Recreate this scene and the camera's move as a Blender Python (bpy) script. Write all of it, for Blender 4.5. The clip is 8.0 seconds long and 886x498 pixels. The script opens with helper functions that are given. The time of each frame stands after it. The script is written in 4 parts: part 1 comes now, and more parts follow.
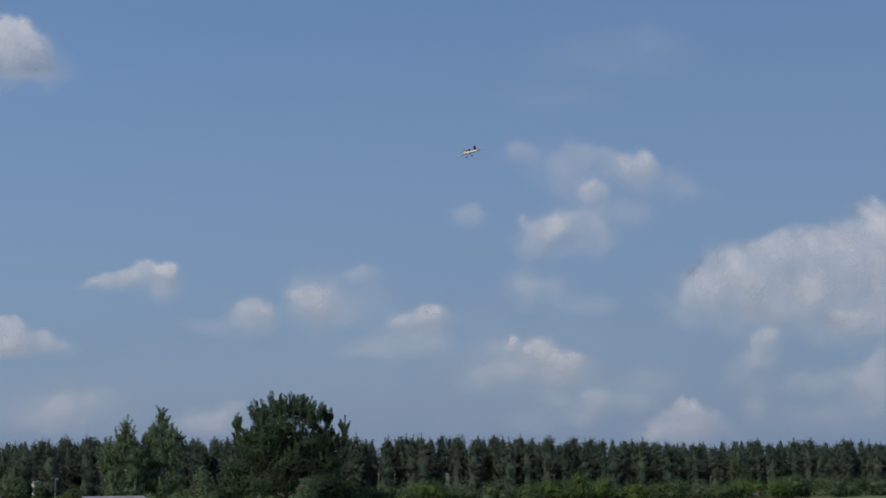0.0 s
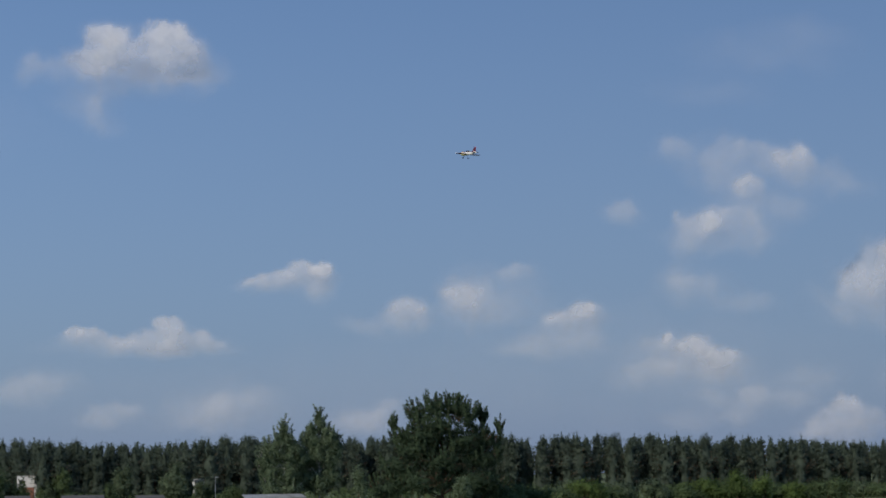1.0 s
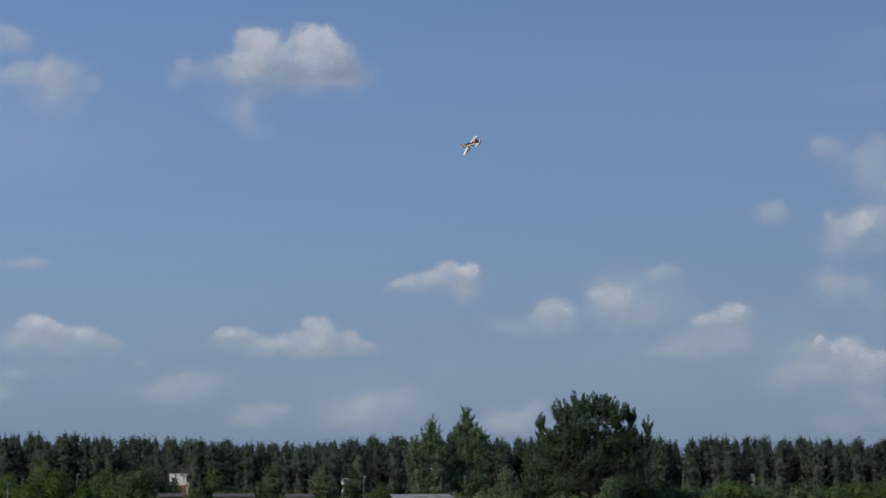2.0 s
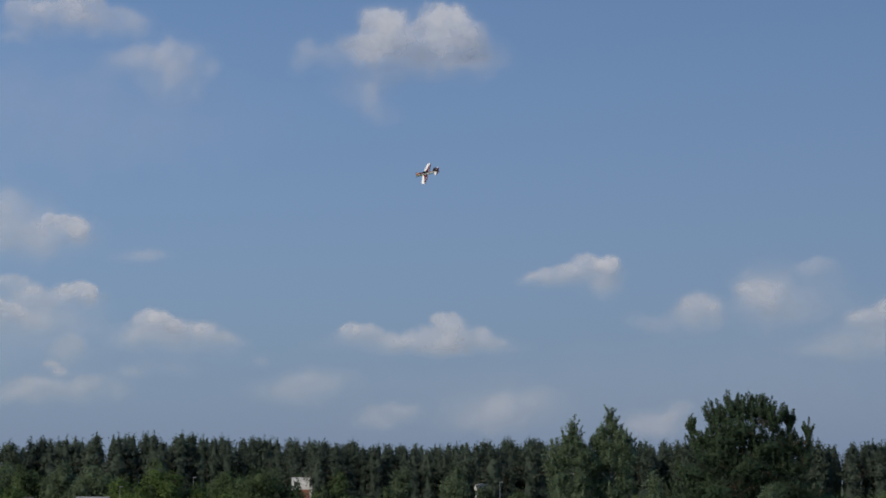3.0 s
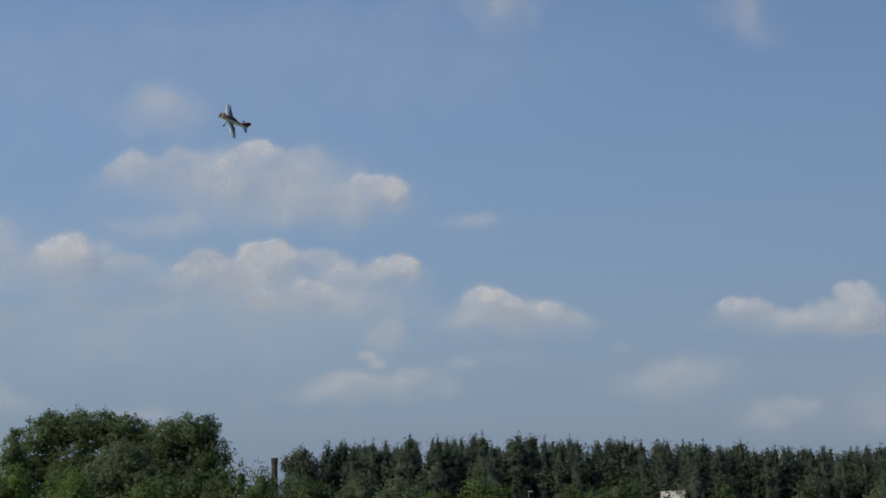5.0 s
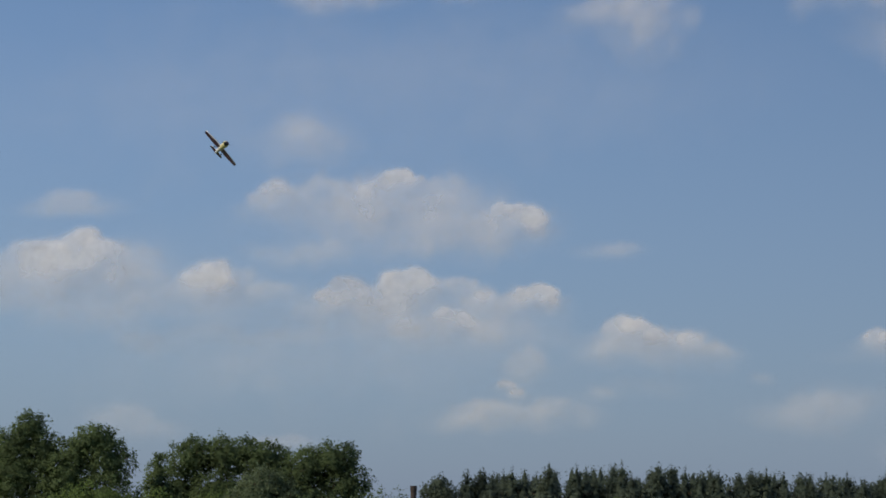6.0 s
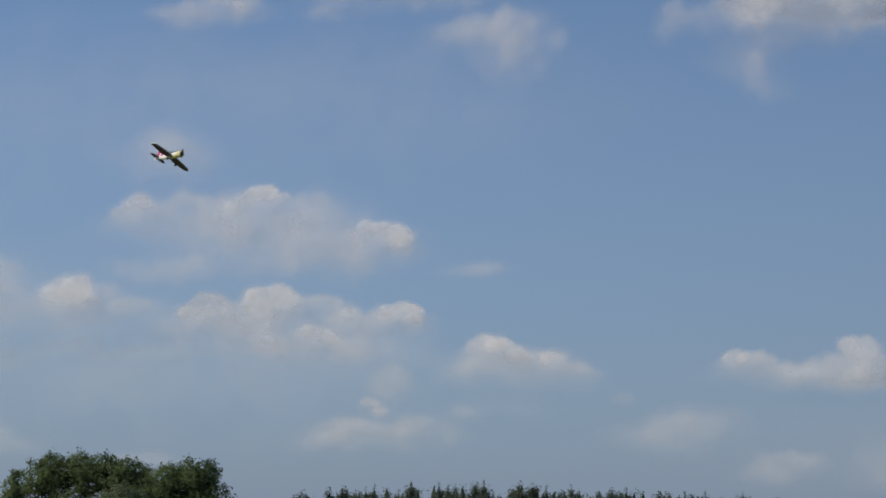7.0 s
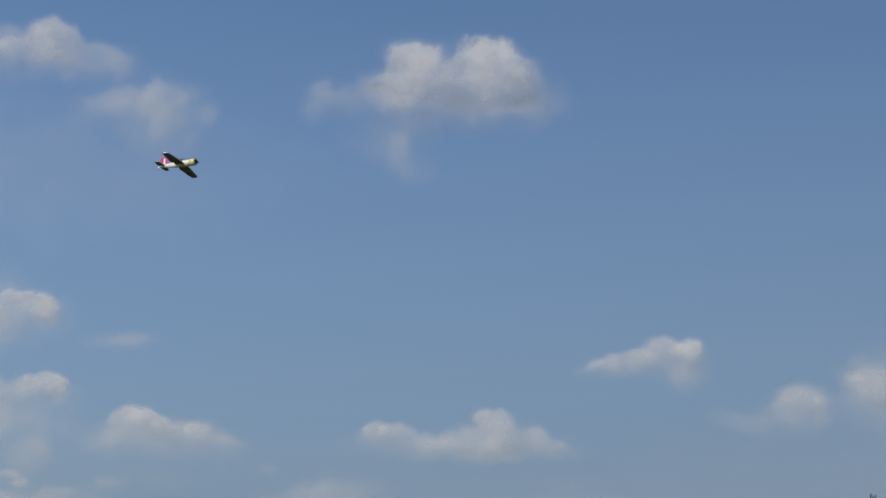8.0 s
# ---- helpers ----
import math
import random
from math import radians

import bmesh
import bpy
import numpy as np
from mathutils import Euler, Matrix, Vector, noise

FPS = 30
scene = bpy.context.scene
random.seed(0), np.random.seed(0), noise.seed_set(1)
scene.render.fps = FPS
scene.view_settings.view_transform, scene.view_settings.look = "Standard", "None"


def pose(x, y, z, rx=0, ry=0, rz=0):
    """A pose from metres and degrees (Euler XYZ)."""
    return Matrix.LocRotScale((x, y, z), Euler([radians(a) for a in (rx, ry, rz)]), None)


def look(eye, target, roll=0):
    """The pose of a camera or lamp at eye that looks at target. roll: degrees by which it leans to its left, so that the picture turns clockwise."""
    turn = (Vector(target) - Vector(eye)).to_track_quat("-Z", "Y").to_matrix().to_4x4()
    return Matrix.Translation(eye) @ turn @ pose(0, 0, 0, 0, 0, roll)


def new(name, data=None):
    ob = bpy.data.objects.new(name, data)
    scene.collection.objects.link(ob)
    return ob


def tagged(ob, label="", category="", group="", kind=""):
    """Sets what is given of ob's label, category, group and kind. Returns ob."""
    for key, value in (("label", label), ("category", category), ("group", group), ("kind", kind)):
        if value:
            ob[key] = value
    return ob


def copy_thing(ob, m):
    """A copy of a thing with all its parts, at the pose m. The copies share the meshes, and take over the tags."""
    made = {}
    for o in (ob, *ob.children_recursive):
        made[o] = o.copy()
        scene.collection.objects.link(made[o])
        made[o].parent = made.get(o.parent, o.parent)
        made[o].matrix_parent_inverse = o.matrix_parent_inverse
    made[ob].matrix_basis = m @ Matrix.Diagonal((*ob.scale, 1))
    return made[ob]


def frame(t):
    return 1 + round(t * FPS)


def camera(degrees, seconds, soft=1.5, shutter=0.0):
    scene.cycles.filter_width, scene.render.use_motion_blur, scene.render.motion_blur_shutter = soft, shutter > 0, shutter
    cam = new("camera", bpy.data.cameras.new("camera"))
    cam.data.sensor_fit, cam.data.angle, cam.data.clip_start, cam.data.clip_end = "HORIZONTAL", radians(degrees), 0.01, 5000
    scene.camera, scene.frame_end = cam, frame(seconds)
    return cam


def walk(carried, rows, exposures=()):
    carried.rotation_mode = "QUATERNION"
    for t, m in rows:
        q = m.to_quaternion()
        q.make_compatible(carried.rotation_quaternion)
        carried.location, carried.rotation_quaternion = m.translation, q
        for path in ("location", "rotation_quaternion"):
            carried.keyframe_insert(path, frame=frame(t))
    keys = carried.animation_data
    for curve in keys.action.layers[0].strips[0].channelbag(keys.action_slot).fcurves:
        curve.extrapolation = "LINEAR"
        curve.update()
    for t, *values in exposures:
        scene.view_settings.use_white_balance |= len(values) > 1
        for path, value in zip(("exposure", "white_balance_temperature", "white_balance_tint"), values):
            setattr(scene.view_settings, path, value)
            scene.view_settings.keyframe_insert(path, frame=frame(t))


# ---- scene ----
cam = camera(26.99, 8.0, soft=1.7)
EYE = 4.5
# seconds, metres ahead, turn to the right, tilt up, lean
PATH = [
    (0.0, 0.00, 17.00, 6.90, -0.76),
    (0.1, 0.00, 16.56, 6.90, -0.79),
    (0.2, 0.00, 16.13, 6.90, -0.83),
    (0.3, 0.00, 15.70, 6.91, -0.86),
    (0.4, 0.00, 15.25, 6.91, -0.89),
    (0.5, 0.00, 14.79, 6.91, -0.90),
    (0.6, 0.00, 14.30, 6.91, -0.90),
    (0.7, 0.00, 13.78, 6.91, -0.89),
    (0.8, 0.00, 13.25, 6.91, -0.87),
    (0.9, 0.00, 12.73, 6.91, -0.84),
    (1.0, 0.00, 12.21, 6.91, -0.81),
    (1.1, 0.00, 11.70, 6.91, -0.76),
    (1.2, 0.00, 11.19, 6.91, -0.70),
    (1.3, 0.00, 10.69, 6.91, -0.63),
    (1.4, 0.00, 10.19, 6.91, -0.56),
    (1.5, 0.00, 9.73, 6.91, -0.51),
    (1.6, 0.00, 9.28, 6.92, -0.46),
    (1.7, 0.00, 8.85, 6.93, -0.42),
    (1.8, 0.00, 8.43, 6.94, -0.38),
    (1.9, 0.00, 8.01, 6.96, -0.34),
    (2.0, 0.00, 7.61, 6.98, -0.30),
    (2.1, 0.12, 7.21, 7.00, -0.26),
    (2.2, 0.61, 6.83, 7.03, -0.22),
    (2.3, 1.46, 6.44, 7.05, -0.18),
    (2.4, 2.70, 6.06, 7.08, -0.14),
    (2.5, 4.30, 5.69, 7.10, -0.10),
    (2.6, 6.28, 5.31, 7.12, -0.06),
    (2.7, 8.63, 4.93, 7.13, -0.02),
    (2.8, 11.36, 4.55, 7.14, 0.02),
    (2.9, 14.46, 4.17, 7.15, 0.06),
    (3.0, 17.93, 3.79, 7.15, 0.10),
    (3.1, 21.59, 3.39, 7.12, 0.16),
    (3.2, 25.25, 2.97, 7.06, 0.23),
    (3.3, 28.91, 2.55, 7.00, 0.31),
    (3.4, 32.57, 2.10, 6.94, 0.37),
    (3.5, 36.23, 1.65, 6.90, 0.42),
    (3.6, 39.89, 1.19, 6.89, 0.46),
    (3.7, 43.55, 0.72, 6.88, 0.49),
    (3.8, 47.21, 0.24, 6.88, 0.51),
    (3.9, 50.87, -0.27, 6.89, 0.51),
    (4.0, 54.53, -0.82, 6.92, 0.48),
    (4.1, 58.19, -1.43, 6.96, 0.41),
    (4.2, 61.85, -2.07, 7.02, 0.29),
    (4.3, 65.51, -2.74, 7.09, 0.17),
    (4.4, 69.17, -3.43, 7.17, 0.05),
    (4.5, 72.31, -4.12, 7.24, -0.04),
    (4.6, 74.40, -4.86, 7.31, -0.08),
    (4.7, 75.45, -5.64, 7.39, -0.11),
    (4.8, 75.58, -6.42, 7.46, -0.12),
    (4.9, 75.58, -7.15, 7.54, -0.12),
    (5.0, 75.58, -7.77, 7.60, -0.10),
    (5.1, 75.58, -8.28, 7.66, -0.07),
    (5.2, 75.58, -8.75, 7.72, -0.02),
    (5.3, 75.58, -9.23, 7.79, 0.04),
    (5.4, 75.58, -9.72, 7.87, 0.13),
    (5.5, 75.58, -10.22, 7.97, 0.23),
    (5.6, 75.58, -10.70, 8.07, 0.34),
    (5.7, 75.58, -11.15, 8.17, 0.46),
    (5.8, 75.58, -11.55, 8.27, 0.58),
    (5.9, 75.58, -11.89, 8.38, 0.70),
    (6.0, 75.58, -12.16, 8.47, 0.80),
    (6.1, 75.58, -12.34, 8.56, 0.89),
    (6.2, 75.58, -12.41, 8.64, 0.96),
    (6.3, 75.58, -12.35, 8.70, 1.00),
    (6.4, 75.58, -12.21, 8.75, 1.02),
    (6.5, 75.58, -11.94, 8.79, 1.03),
    (6.6, 75.58, -11.41, 8.85, 1.02),
    (6.7, 75.58, -10.65, 8.91, 1.00),
    (6.8, 75.58, -9.74, 8.97, 0.97),
    (6.9, 75.58, -8.80, 9.03, 0.92),
    (7.0, 75.58, -7.93, 9.09, 0.85),
    (7.1, 75.52, -7.19, 9.12, 0.75),
    (7.2, 75.36, -6.51, 9.11, 0.63),
    (7.3, 75.08, -5.80, 9.11, 0.49),
    (7.4, 74.70, -4.95, 9.18, 0.36),
    (7.5, 74.20, -3.87, 9.36, 0.24),
    (7.6, 73.63, -2.55, 9.65, 0.15),
    (7.7, 73.00, -0.75, 10.15, 0.10),
    (7.8, 72.33, 1.00, 10.65, 0.05),
    (7.9, 71.60, 2.50, 11.10, 0.00),
    (8.0, 70.88, 3.22, 11.26, -0.02),
]
walk(cam, [(t, pose(0, d, EYE, 90 + tilt, 0, -turn) @ pose(0, 0, 0, 0, 0, lean)) for t, d, turn, tilt, lean in PATH],
     exposures=[(0.0, -0.06, 6500, 10), (1.5, -0.06, 6500, 10), (3.0, -0.11, 6620, 10), (4.5, -0.03, 7000, 9), (5.0, -0.02, 7060, 9), (6.5, -0.05, 7170, 9.5), (7.2, -0.04, 7170, 9.5), (8.0, -0.1, 6850, 8)])

# ---- world, sun, exposure ----
SUN_WAY = Vector((-0.66, -0.53, 0.64)).normalized()      # towards the sun
SKY, SUN = 0.075, 3.7
world = bpy.data.worlds.new("sky")
scene.world = world
world.use_nodes = True
wn, wl = world.node_tree.nodes, world.node_tree.links
sky = wn.new("ShaderNodeTexSky")
sky.sky_type, sky.sun_disc = "NISHITA", False
sky.sun_elevation = math.asin(SUN_WAY.z)
sky.sun_rotation = -math.atan2(SUN_WAY.x, SUN_WAY.y)
sky.altitude, sky.air_density, sky.dust_density, sky.ozone_density = 150, 1.0, 0.6, 2.0
# summer haze: the sky pales to a grey blue towards the horizon
gen, sep, haze, mix = wn.new("ShaderNodeTexCoord"), wn.new("ShaderNodeSeparateXYZ"), wn.new("ShaderNodeMapRange"), wn.new("ShaderNodeMix")
mix.data_type = "RGBA"
wl.new(gen.outputs["Generated"], sep.inputs[0])
wl.new(sep.outputs["Z"], haze.inputs["Value"])
for k, v in zip(("From Min", "From Max", "To Min", "To Max"), (-0.02, 0.39, 0.97, 0.0)):
    haze.inputs[k].default_value = v
tint = wn.new("ShaderNodeMix")
tint.data_type, tint.blend_type = "RGBA", "MULTIPLY"
tint.inputs["Factor"].default_value = 1.0
tint.inputs["B"].default_value = (0.855, 1.1, 1.38, 1)
wl.new(sky.outputs[0], tint.inputs["A"])
wl.new(haze.outputs[0], mix.inputs["Factor"])
wl.new(tint.outputs["Result"], mix.inputs["A"])
mix.inputs["B"].default_value = (0.181 / SKY, 0.244 / SKY, 0.382 / SKY, 1)
wl.new(mix.outputs["Result"], wn["Background"].inputs[0])
wn["Background"].inputs[1].default_value = SKY
sun_data = bpy.data.lights.new("sun", "SUN")
sun_data.energy, sun_data.angle, sun_data.color = SUN, radians(0.5), (1.0, 0.95, 0.87)
sun = new("sun", sun_data)
sun.matrix_world = look((0, 0, 300), Vector((0, 0, 300)) - SUN_WAY)
scene.cycles.transparent_max_bounces = 24


# ---- materials ----
def material(name, rough=0.8):
    m = bpy.data.materials.new(name)
    m.use_nodes = True
    nt = m.node_tree
    b = nt.nodes["Principled BSDF"]
    b.inputs["Roughness"].default_value = rough
    return m, nt, b


def node(nt, kind, **values):
    n = nt.nodes.new(kind)
    for k, v in values.items():
        n.inputs[k.replace("_", " ")].default_value = v
    return n


def ramp(nt, src, stops):
    r = nt.nodes.new("ShaderNodeValToRGB")
    el = r.color_ramp.elements
    while len(el) < len(stops):
        el.new(0.5)
    for e, (p, c) in zip(el, stops):
        e.position, e.color = p, (*c, 1)
    nt.links.new(src, r.inputs[0])
    return r.outputs[0]


def plain(name, low, high, scale, rough=0.7, metal=0.0, bump=0.2, fine=None):
    """A painted, plastered or mineral surface: two scales of noise between two tones, with relief."""
    m, nt, b = material(name, rough)
    co = nt.nodes.new("ShaderNodeTexCoord").outputs["Object"]
    n1, n2 = node(nt, "ShaderNodeTexNoise", Scale=scale, Detail=6.0), node(nt, "ShaderNodeTexNoise", Scale=fine or scale * 9, Detail=4.0)
    for n in (n1, n2):
        nt.links.new(co, n.inputs["Vector"])
    mx = node(nt, "ShaderNodeMath")
    mx.operation = "MULTIPLY_ADD"
    mx.inputs[1].default_value = 0.35
    nt.links.new(n2.outputs[0], mx.inputs[0])
    nt.links.new(n1.outputs[0], mx.inputs[2])
    nt.links.new(ramp(nt, mx.outputs[0], [(0.45, low), (0.9, high)]), b.inputs["Base Color"])
    b.inputs["Metallic"].default_value = metal
    bp = node(nt, "ShaderNodeBump", Strength=bump, Distance=0.02)
    nt.links.new(n2.outputs[0], bp.inputs["Height"])
    nt.links.new(bp.outputs[0], b.inputs["Normal"])
    return m


def foliage(name, dark, mid, light, through_leaf=0.35):
    """Leaves: tones vary by tree, by clump and by leaf; light passes through them."""
    m, nt, b = material(name, 0.65)
    geo, info = nt.nodes.new("ShaderNodeNewGeometry"), nt.nodes.new("ShaderNodeObjectInfo")
    big = node(nt, "ShaderNodeTexNoise", Scale=0.55, Detail=3.0)
    nt.links.new(geo.outputs["Position"], big.inputs["Vector"])
    a = node(nt, "ShaderNodeMath")
    a.operation = "MULTIPLY_ADD"
    a.inputs[1].default_value = 0.16
    nt.links.new(geo.outputs["Random Per Island"], a.inputs[0])
    nt.links.new(big.outputs[0], a.inputs[2])
    a2 = node(nt, "ShaderNodeMath")
    a2.operation = "MULTIPLY_ADD"
    a2.inputs[1].default_value = 0.3
    nt.links.new(info.outputs["Random"], a2.inputs[0])
    nt.links.new(a.outputs[0], a2.inputs[2])
    col = ramp(nt, a2.outputs[0], [(0.4, dark), (0.72, mid), (0.92, light)])
    nt.links.new(col, b.inputs["Base Color"])
    b.inputs["Specular IOR Level"].default_value = 0.1
    tr = nt.nodes.new("ShaderNodeBsdfTranslucent")
    nt.links.new(col, tr.inputs[0])
    mix = nt.nodes.new("ShaderNodeMixShader")
    mix.inputs[0].default_value = through_leaf
    nt.links.new(b.outputs[0], mix.inputs[1])
    nt.links.new(tr.outputs[0], mix.inputs[2])
    nt.links.new(mix.outputs[0], nt.nodes["Material Output"].inputs["Surface"])
    return m


def cloud_material():
    """Cloud: white droplets that scatter light both ways, as dense as the mesh's own density says, torn by noise at two scales."""
    m, nt, b = material("cloud_droplets", 1.0)
    nt.nodes.remove(b)
    at = nt.nodes.new("ShaderNodeAttribute")
    at.attribute_name = "fullness"
    co = nt.nodes.new("ShaderNodeNewGeometry").outputs["Position"]
    n1, n2 = node(nt, "ShaderNodeTexNoise", Scale=0.13, Detail=3.0, Roughness=0.5), node(nt, "ShaderNodeTexNoise", Scale=0.4, Detail=4.0, Roughness=0.5)
    for n in (n1, n2):
        nt.links.new(co, n.inputs["Vector"])
    s = node(nt, "ShaderNodeMath")
    s.operation = "MULTIPLY_ADD"
    s.inputs[1].default_value = 0.5
    nt.links.new(n2.outputs[0], s.inputs[0])
    nt.links.new(n1.outputs[0], s.inputs[2])
    tear = node(nt, "ShaderNodeMapRange")
    for k, v in zip(("From Min", "From Max", "To Min", "To Max"), (0.52, 0.98, 0.55, 1.2)):
        tear.inputs[k].default_value = v
    nt.links.new(s.outputs[0], tear.inputs["Value"])
    d = node(nt, "ShaderNodeMath")
    d.operation, d.use_clamp = "MULTIPLY", True
    nt.links.new(at.outputs["Fac"], d.inputs[0])
    nt.links.new(tear.outputs[0], d.inputs[1])
    # half of the body lies in its near skin and half in its far skin
    whole, rest, root_, skin = (node(nt, "ShaderNodeMath") for _ in range(4))
    whole.operation, rest.operation, root_.operation, skin.operation = "MULTIPLY", "SUBTRACT", "SQRT", "SUBTRACT"
    whole.inputs[1].default_value, rest.inputs[0].default_value, skin.inputs[0].default_value = 0.84, 1.0, 1.0
    nt.links.new(d.outputs[0], whole.inputs[0])
    nt.links.new(whole.outputs[0], rest.inputs[1])
    nt.links.new(rest.outputs[0], root_.inputs[0])
    nt.links.new(root_.outputs[0], skin.inputs[1])
    df, tl, tp = nt.nodes.new("ShaderNodeBsdfDiffuse"), nt.nodes.new("ShaderNodeBsdfTranslucent"), nt.nodes.new("ShaderNodeBsdfTransparent")
    for n in (df, tl):
        n.inputs[0].default_value = (0.605, 0.595, 0.612, 1)
    # normals lean sunward, imitating many-times scattered light in the droplets, so relief shades softly
    soft_n = nt.nodes.new("ShaderNodeVectorMath")
    soft_n.operation = "MULTIPLY_ADD"
    soft_n.inputs[1].default_value = (0.8, 0.8, 0.8)
    soft_n.inputs[2].default_value = SUN_WAY * 0.28
    unit = nt.nodes.new("ShaderNodeVectorMath")
    unit.operation = "NORMALIZE"
    billow = node(nt, "ShaderNodeBump", Strength=0.22, Distance=3.0)
    n3 = node(nt, "ShaderNodeTexNoise", Scale=0.22, Detail=3.0)
    nt.links.new(co, n3.inputs["Vector"])
    nt.links.new(n3.outputs[0], billow.inputs["Height"])
    nt.links.new(billow.outputs[0], soft_n.inputs[0])
    nt.links.new(soft_n.outputs[0], unit.inputs[0])
    nt.links.new(unit.outputs[0], df.inputs["Normal"])
    body, out = nt.nodes.new("ShaderNodeMixShader"), nt.nodes.new("ShaderNodeMixShader")
    body.inputs[0].default_value = 0.12
    nt.links.new(df.outputs[0], body.inputs[1])
    nt.links.new(tl.outputs[0], body.inputs[2])
    nt.links.new(skin.outputs[0], out.inputs[0])
    nt.links.new(tp.outputs[0], out.inputs[1])
    nt.links.new(body.outputs[0], out.inputs[2])
    nt.links.new(out.outputs[0], nt.nodes["Material Output"].inputs["Surface"])
    return m


NEEDLES = foliage("pine_needles", (0.078, 0.102, 0.08), (0.097, 0.127, 0.095), (0.118, 0.15, 0.108), 0.58)
NEEDLES_NEAR = foliage("pine_needles_near", (0.058, 0.088, 0.054), (0.078, 0.117, 0.068), (0.1, 0.146, 0.08), 0.58)
BIRCH_LEAF = foliage("birch_leaves", (0.124, 0.17, 0.1), (0.166, 0.222, 0.132), (0.214, 0.274, 0.17), 0.58)
BROAD_LEAF = foliage("broad_leaves", (0.084, 0.118, 0.058), (0.11, 0.154, 0.071), (0.134, 0.186, 0.084), 0.58)
WILLOW_LEAF = foliage("willow_leaves", (0.094, 0.126, 0.077), (0.123, 0.164, 0.098), (0.158, 0.205, 0.117), 0.58)
SHRUB_LEAF = foliage("shrub_leaves", (0.088, 0.13, 0.044), (0.122, 0.178, 0.058), (0.156, 0.222, 0.072), 0.58)
BARK = plain("pine_bark", (0.05, 0.035, 0.025), (0.16, 0.09, 0.055), 3.0, 0.9, bump=0.6)
BIRCH_BARK = plain("birch_bark", (0.08, 0.075, 0.07), (0.6, 0.58, 0.54), 2.5, 0.8)
GRASS = plain("field_grass", (0.035, 0.06, 0.015), (0.12, 0.14, 0.05), 0.12, 0.95, bump=0.8, fine=7.0)
BRICK_OLD = plain("dark_brick", (0.02, 0.017, 0.016), (0.06, 0.042, 0.036), 2.0, 0.9)
BRICK_RED = plain("red_brick", (0.16, 0.06, 0.04), (0.28, 0.12, 0.08), 1.5, 0.9)
PLASTER = plain("white_plaster", (0.46, 0.445, 0.42), (0.74, 0.725, 0.7), 0.8, 0.85)
CONCRETE = plain("grey_concrete", (0.22, 0.21, 0.2), (0.42, 0.41, 0.38), 0.9, 0.9)
SLATE = plain("weathered_sheet_roof", (0.16, 0.16, 0.17), (0.36, 0.37, 0.38), 0.7, 0.55, metal=0.2)
TAR = plain("tar_paper_roof", (0.035, 0.033, 0.031), (0.085, 0.078, 0.07), 0.8, 0.9)
TIMBER = plain("grey_timber", (0.08, 0.065, 0.05), (0.2, 0.17, 0.14), 1.2, 0.9)
GLASS_DARK = plain("dark_window_glass", (0.015, 0.018, 0.02), (0.04, 0.045, 0.05), 1.0, 0.15)
STEEL = plain("grey_painted_steel", (0.25, 0.26, 0.27), (0.4, 0.41, 0.42), 2.0, 0.5, metal=0.5)
CLOUD = cloud_material()


# ---- building helpers ----
def mesh_from(name, verts, faces, mat, smooth=False):
    me = bpy.data.meshes.new(name)
    me.from_pydata(verts, [], faces)
    me.materials.append(mat)
    if smooth:
        me.polygons.foreach_set("use_smooth", [True] * len(me.polygons))
    me.update()
    return me


def part(name, bm, mat, parent=None, label="", m=None, smooth=False):
    """Links a bmesh (or a finished mesh) as one object, under parent."""
    if isinstance(bm, bpy.types.Mesh):
        me = bm
    else:
        me = bpy.data.meshes.new(name)
        bm.normal_update()
        bm.to_mesh(me)
        bm.free()
        me.materials.append(mat)
        if smooth:
            me.polygons.foreach_set("use_smooth", [True] * len(me.polygons))
    ob = new(name, me)
    if parent:
        ob.parent = parent
    if m:
        ob.matrix_basis = m
    if label:
        tagged(ob, label)
    return ob


def box(x0, x1, y0, y1, z0, z1, bevel=0.0):
    bm = bmesh.new()
    bmesh.ops.create_cube(bm, size=1.0, matrix=Matrix.Translation(((x0 + x1) / 2, (y0 + y1) / 2, (z0 + z1) / 2)) @ Matrix.Diagonal((x1 - x0, y1 - y0, z1 - z0, 1)))
    if bevel:
        bmesh.ops.bevel(bm, geom=bm.edges[:], offset=bevel, segments=1, affect="EDGES")
    return bm


def tube(points, radii, sides=8, verts=None, faces=None):
    """A tapered tube through points, added to vertex and face lists."""
    verts, faces = ([] if verts is None else verts), ([] if faces is None else faces)
    base = len(verts)
    for i, (p, r) in enumerate(zip(points, radii)):
        p = Vector(p)
        d = Vector(points[min(i + 1, len(points) - 1)]) - Vector(points[max(i - 1, 0)])
        q = d.to_track_quat("Z", "Y")
        for k in range(sides):
            a = math.tau * k / sides
            verts.append(tuple(p + q @ Vector((r * math.cos(a), r * math.sin(a), 0))))
    for i in range(len(points) - 1):
        for k in range(sides):
            a, b = base + i * sides + k, base + i * sides + (k + 1) % sides
            faces.append((a, b, b + sides, a + sides))
    faces.append(tuple(range(base + sides - 1, base - 1, -1)))
    faces.append(tuple(range(base + (len(points) - 1) * sides, base + len(points) * sides)))
    return verts, faces


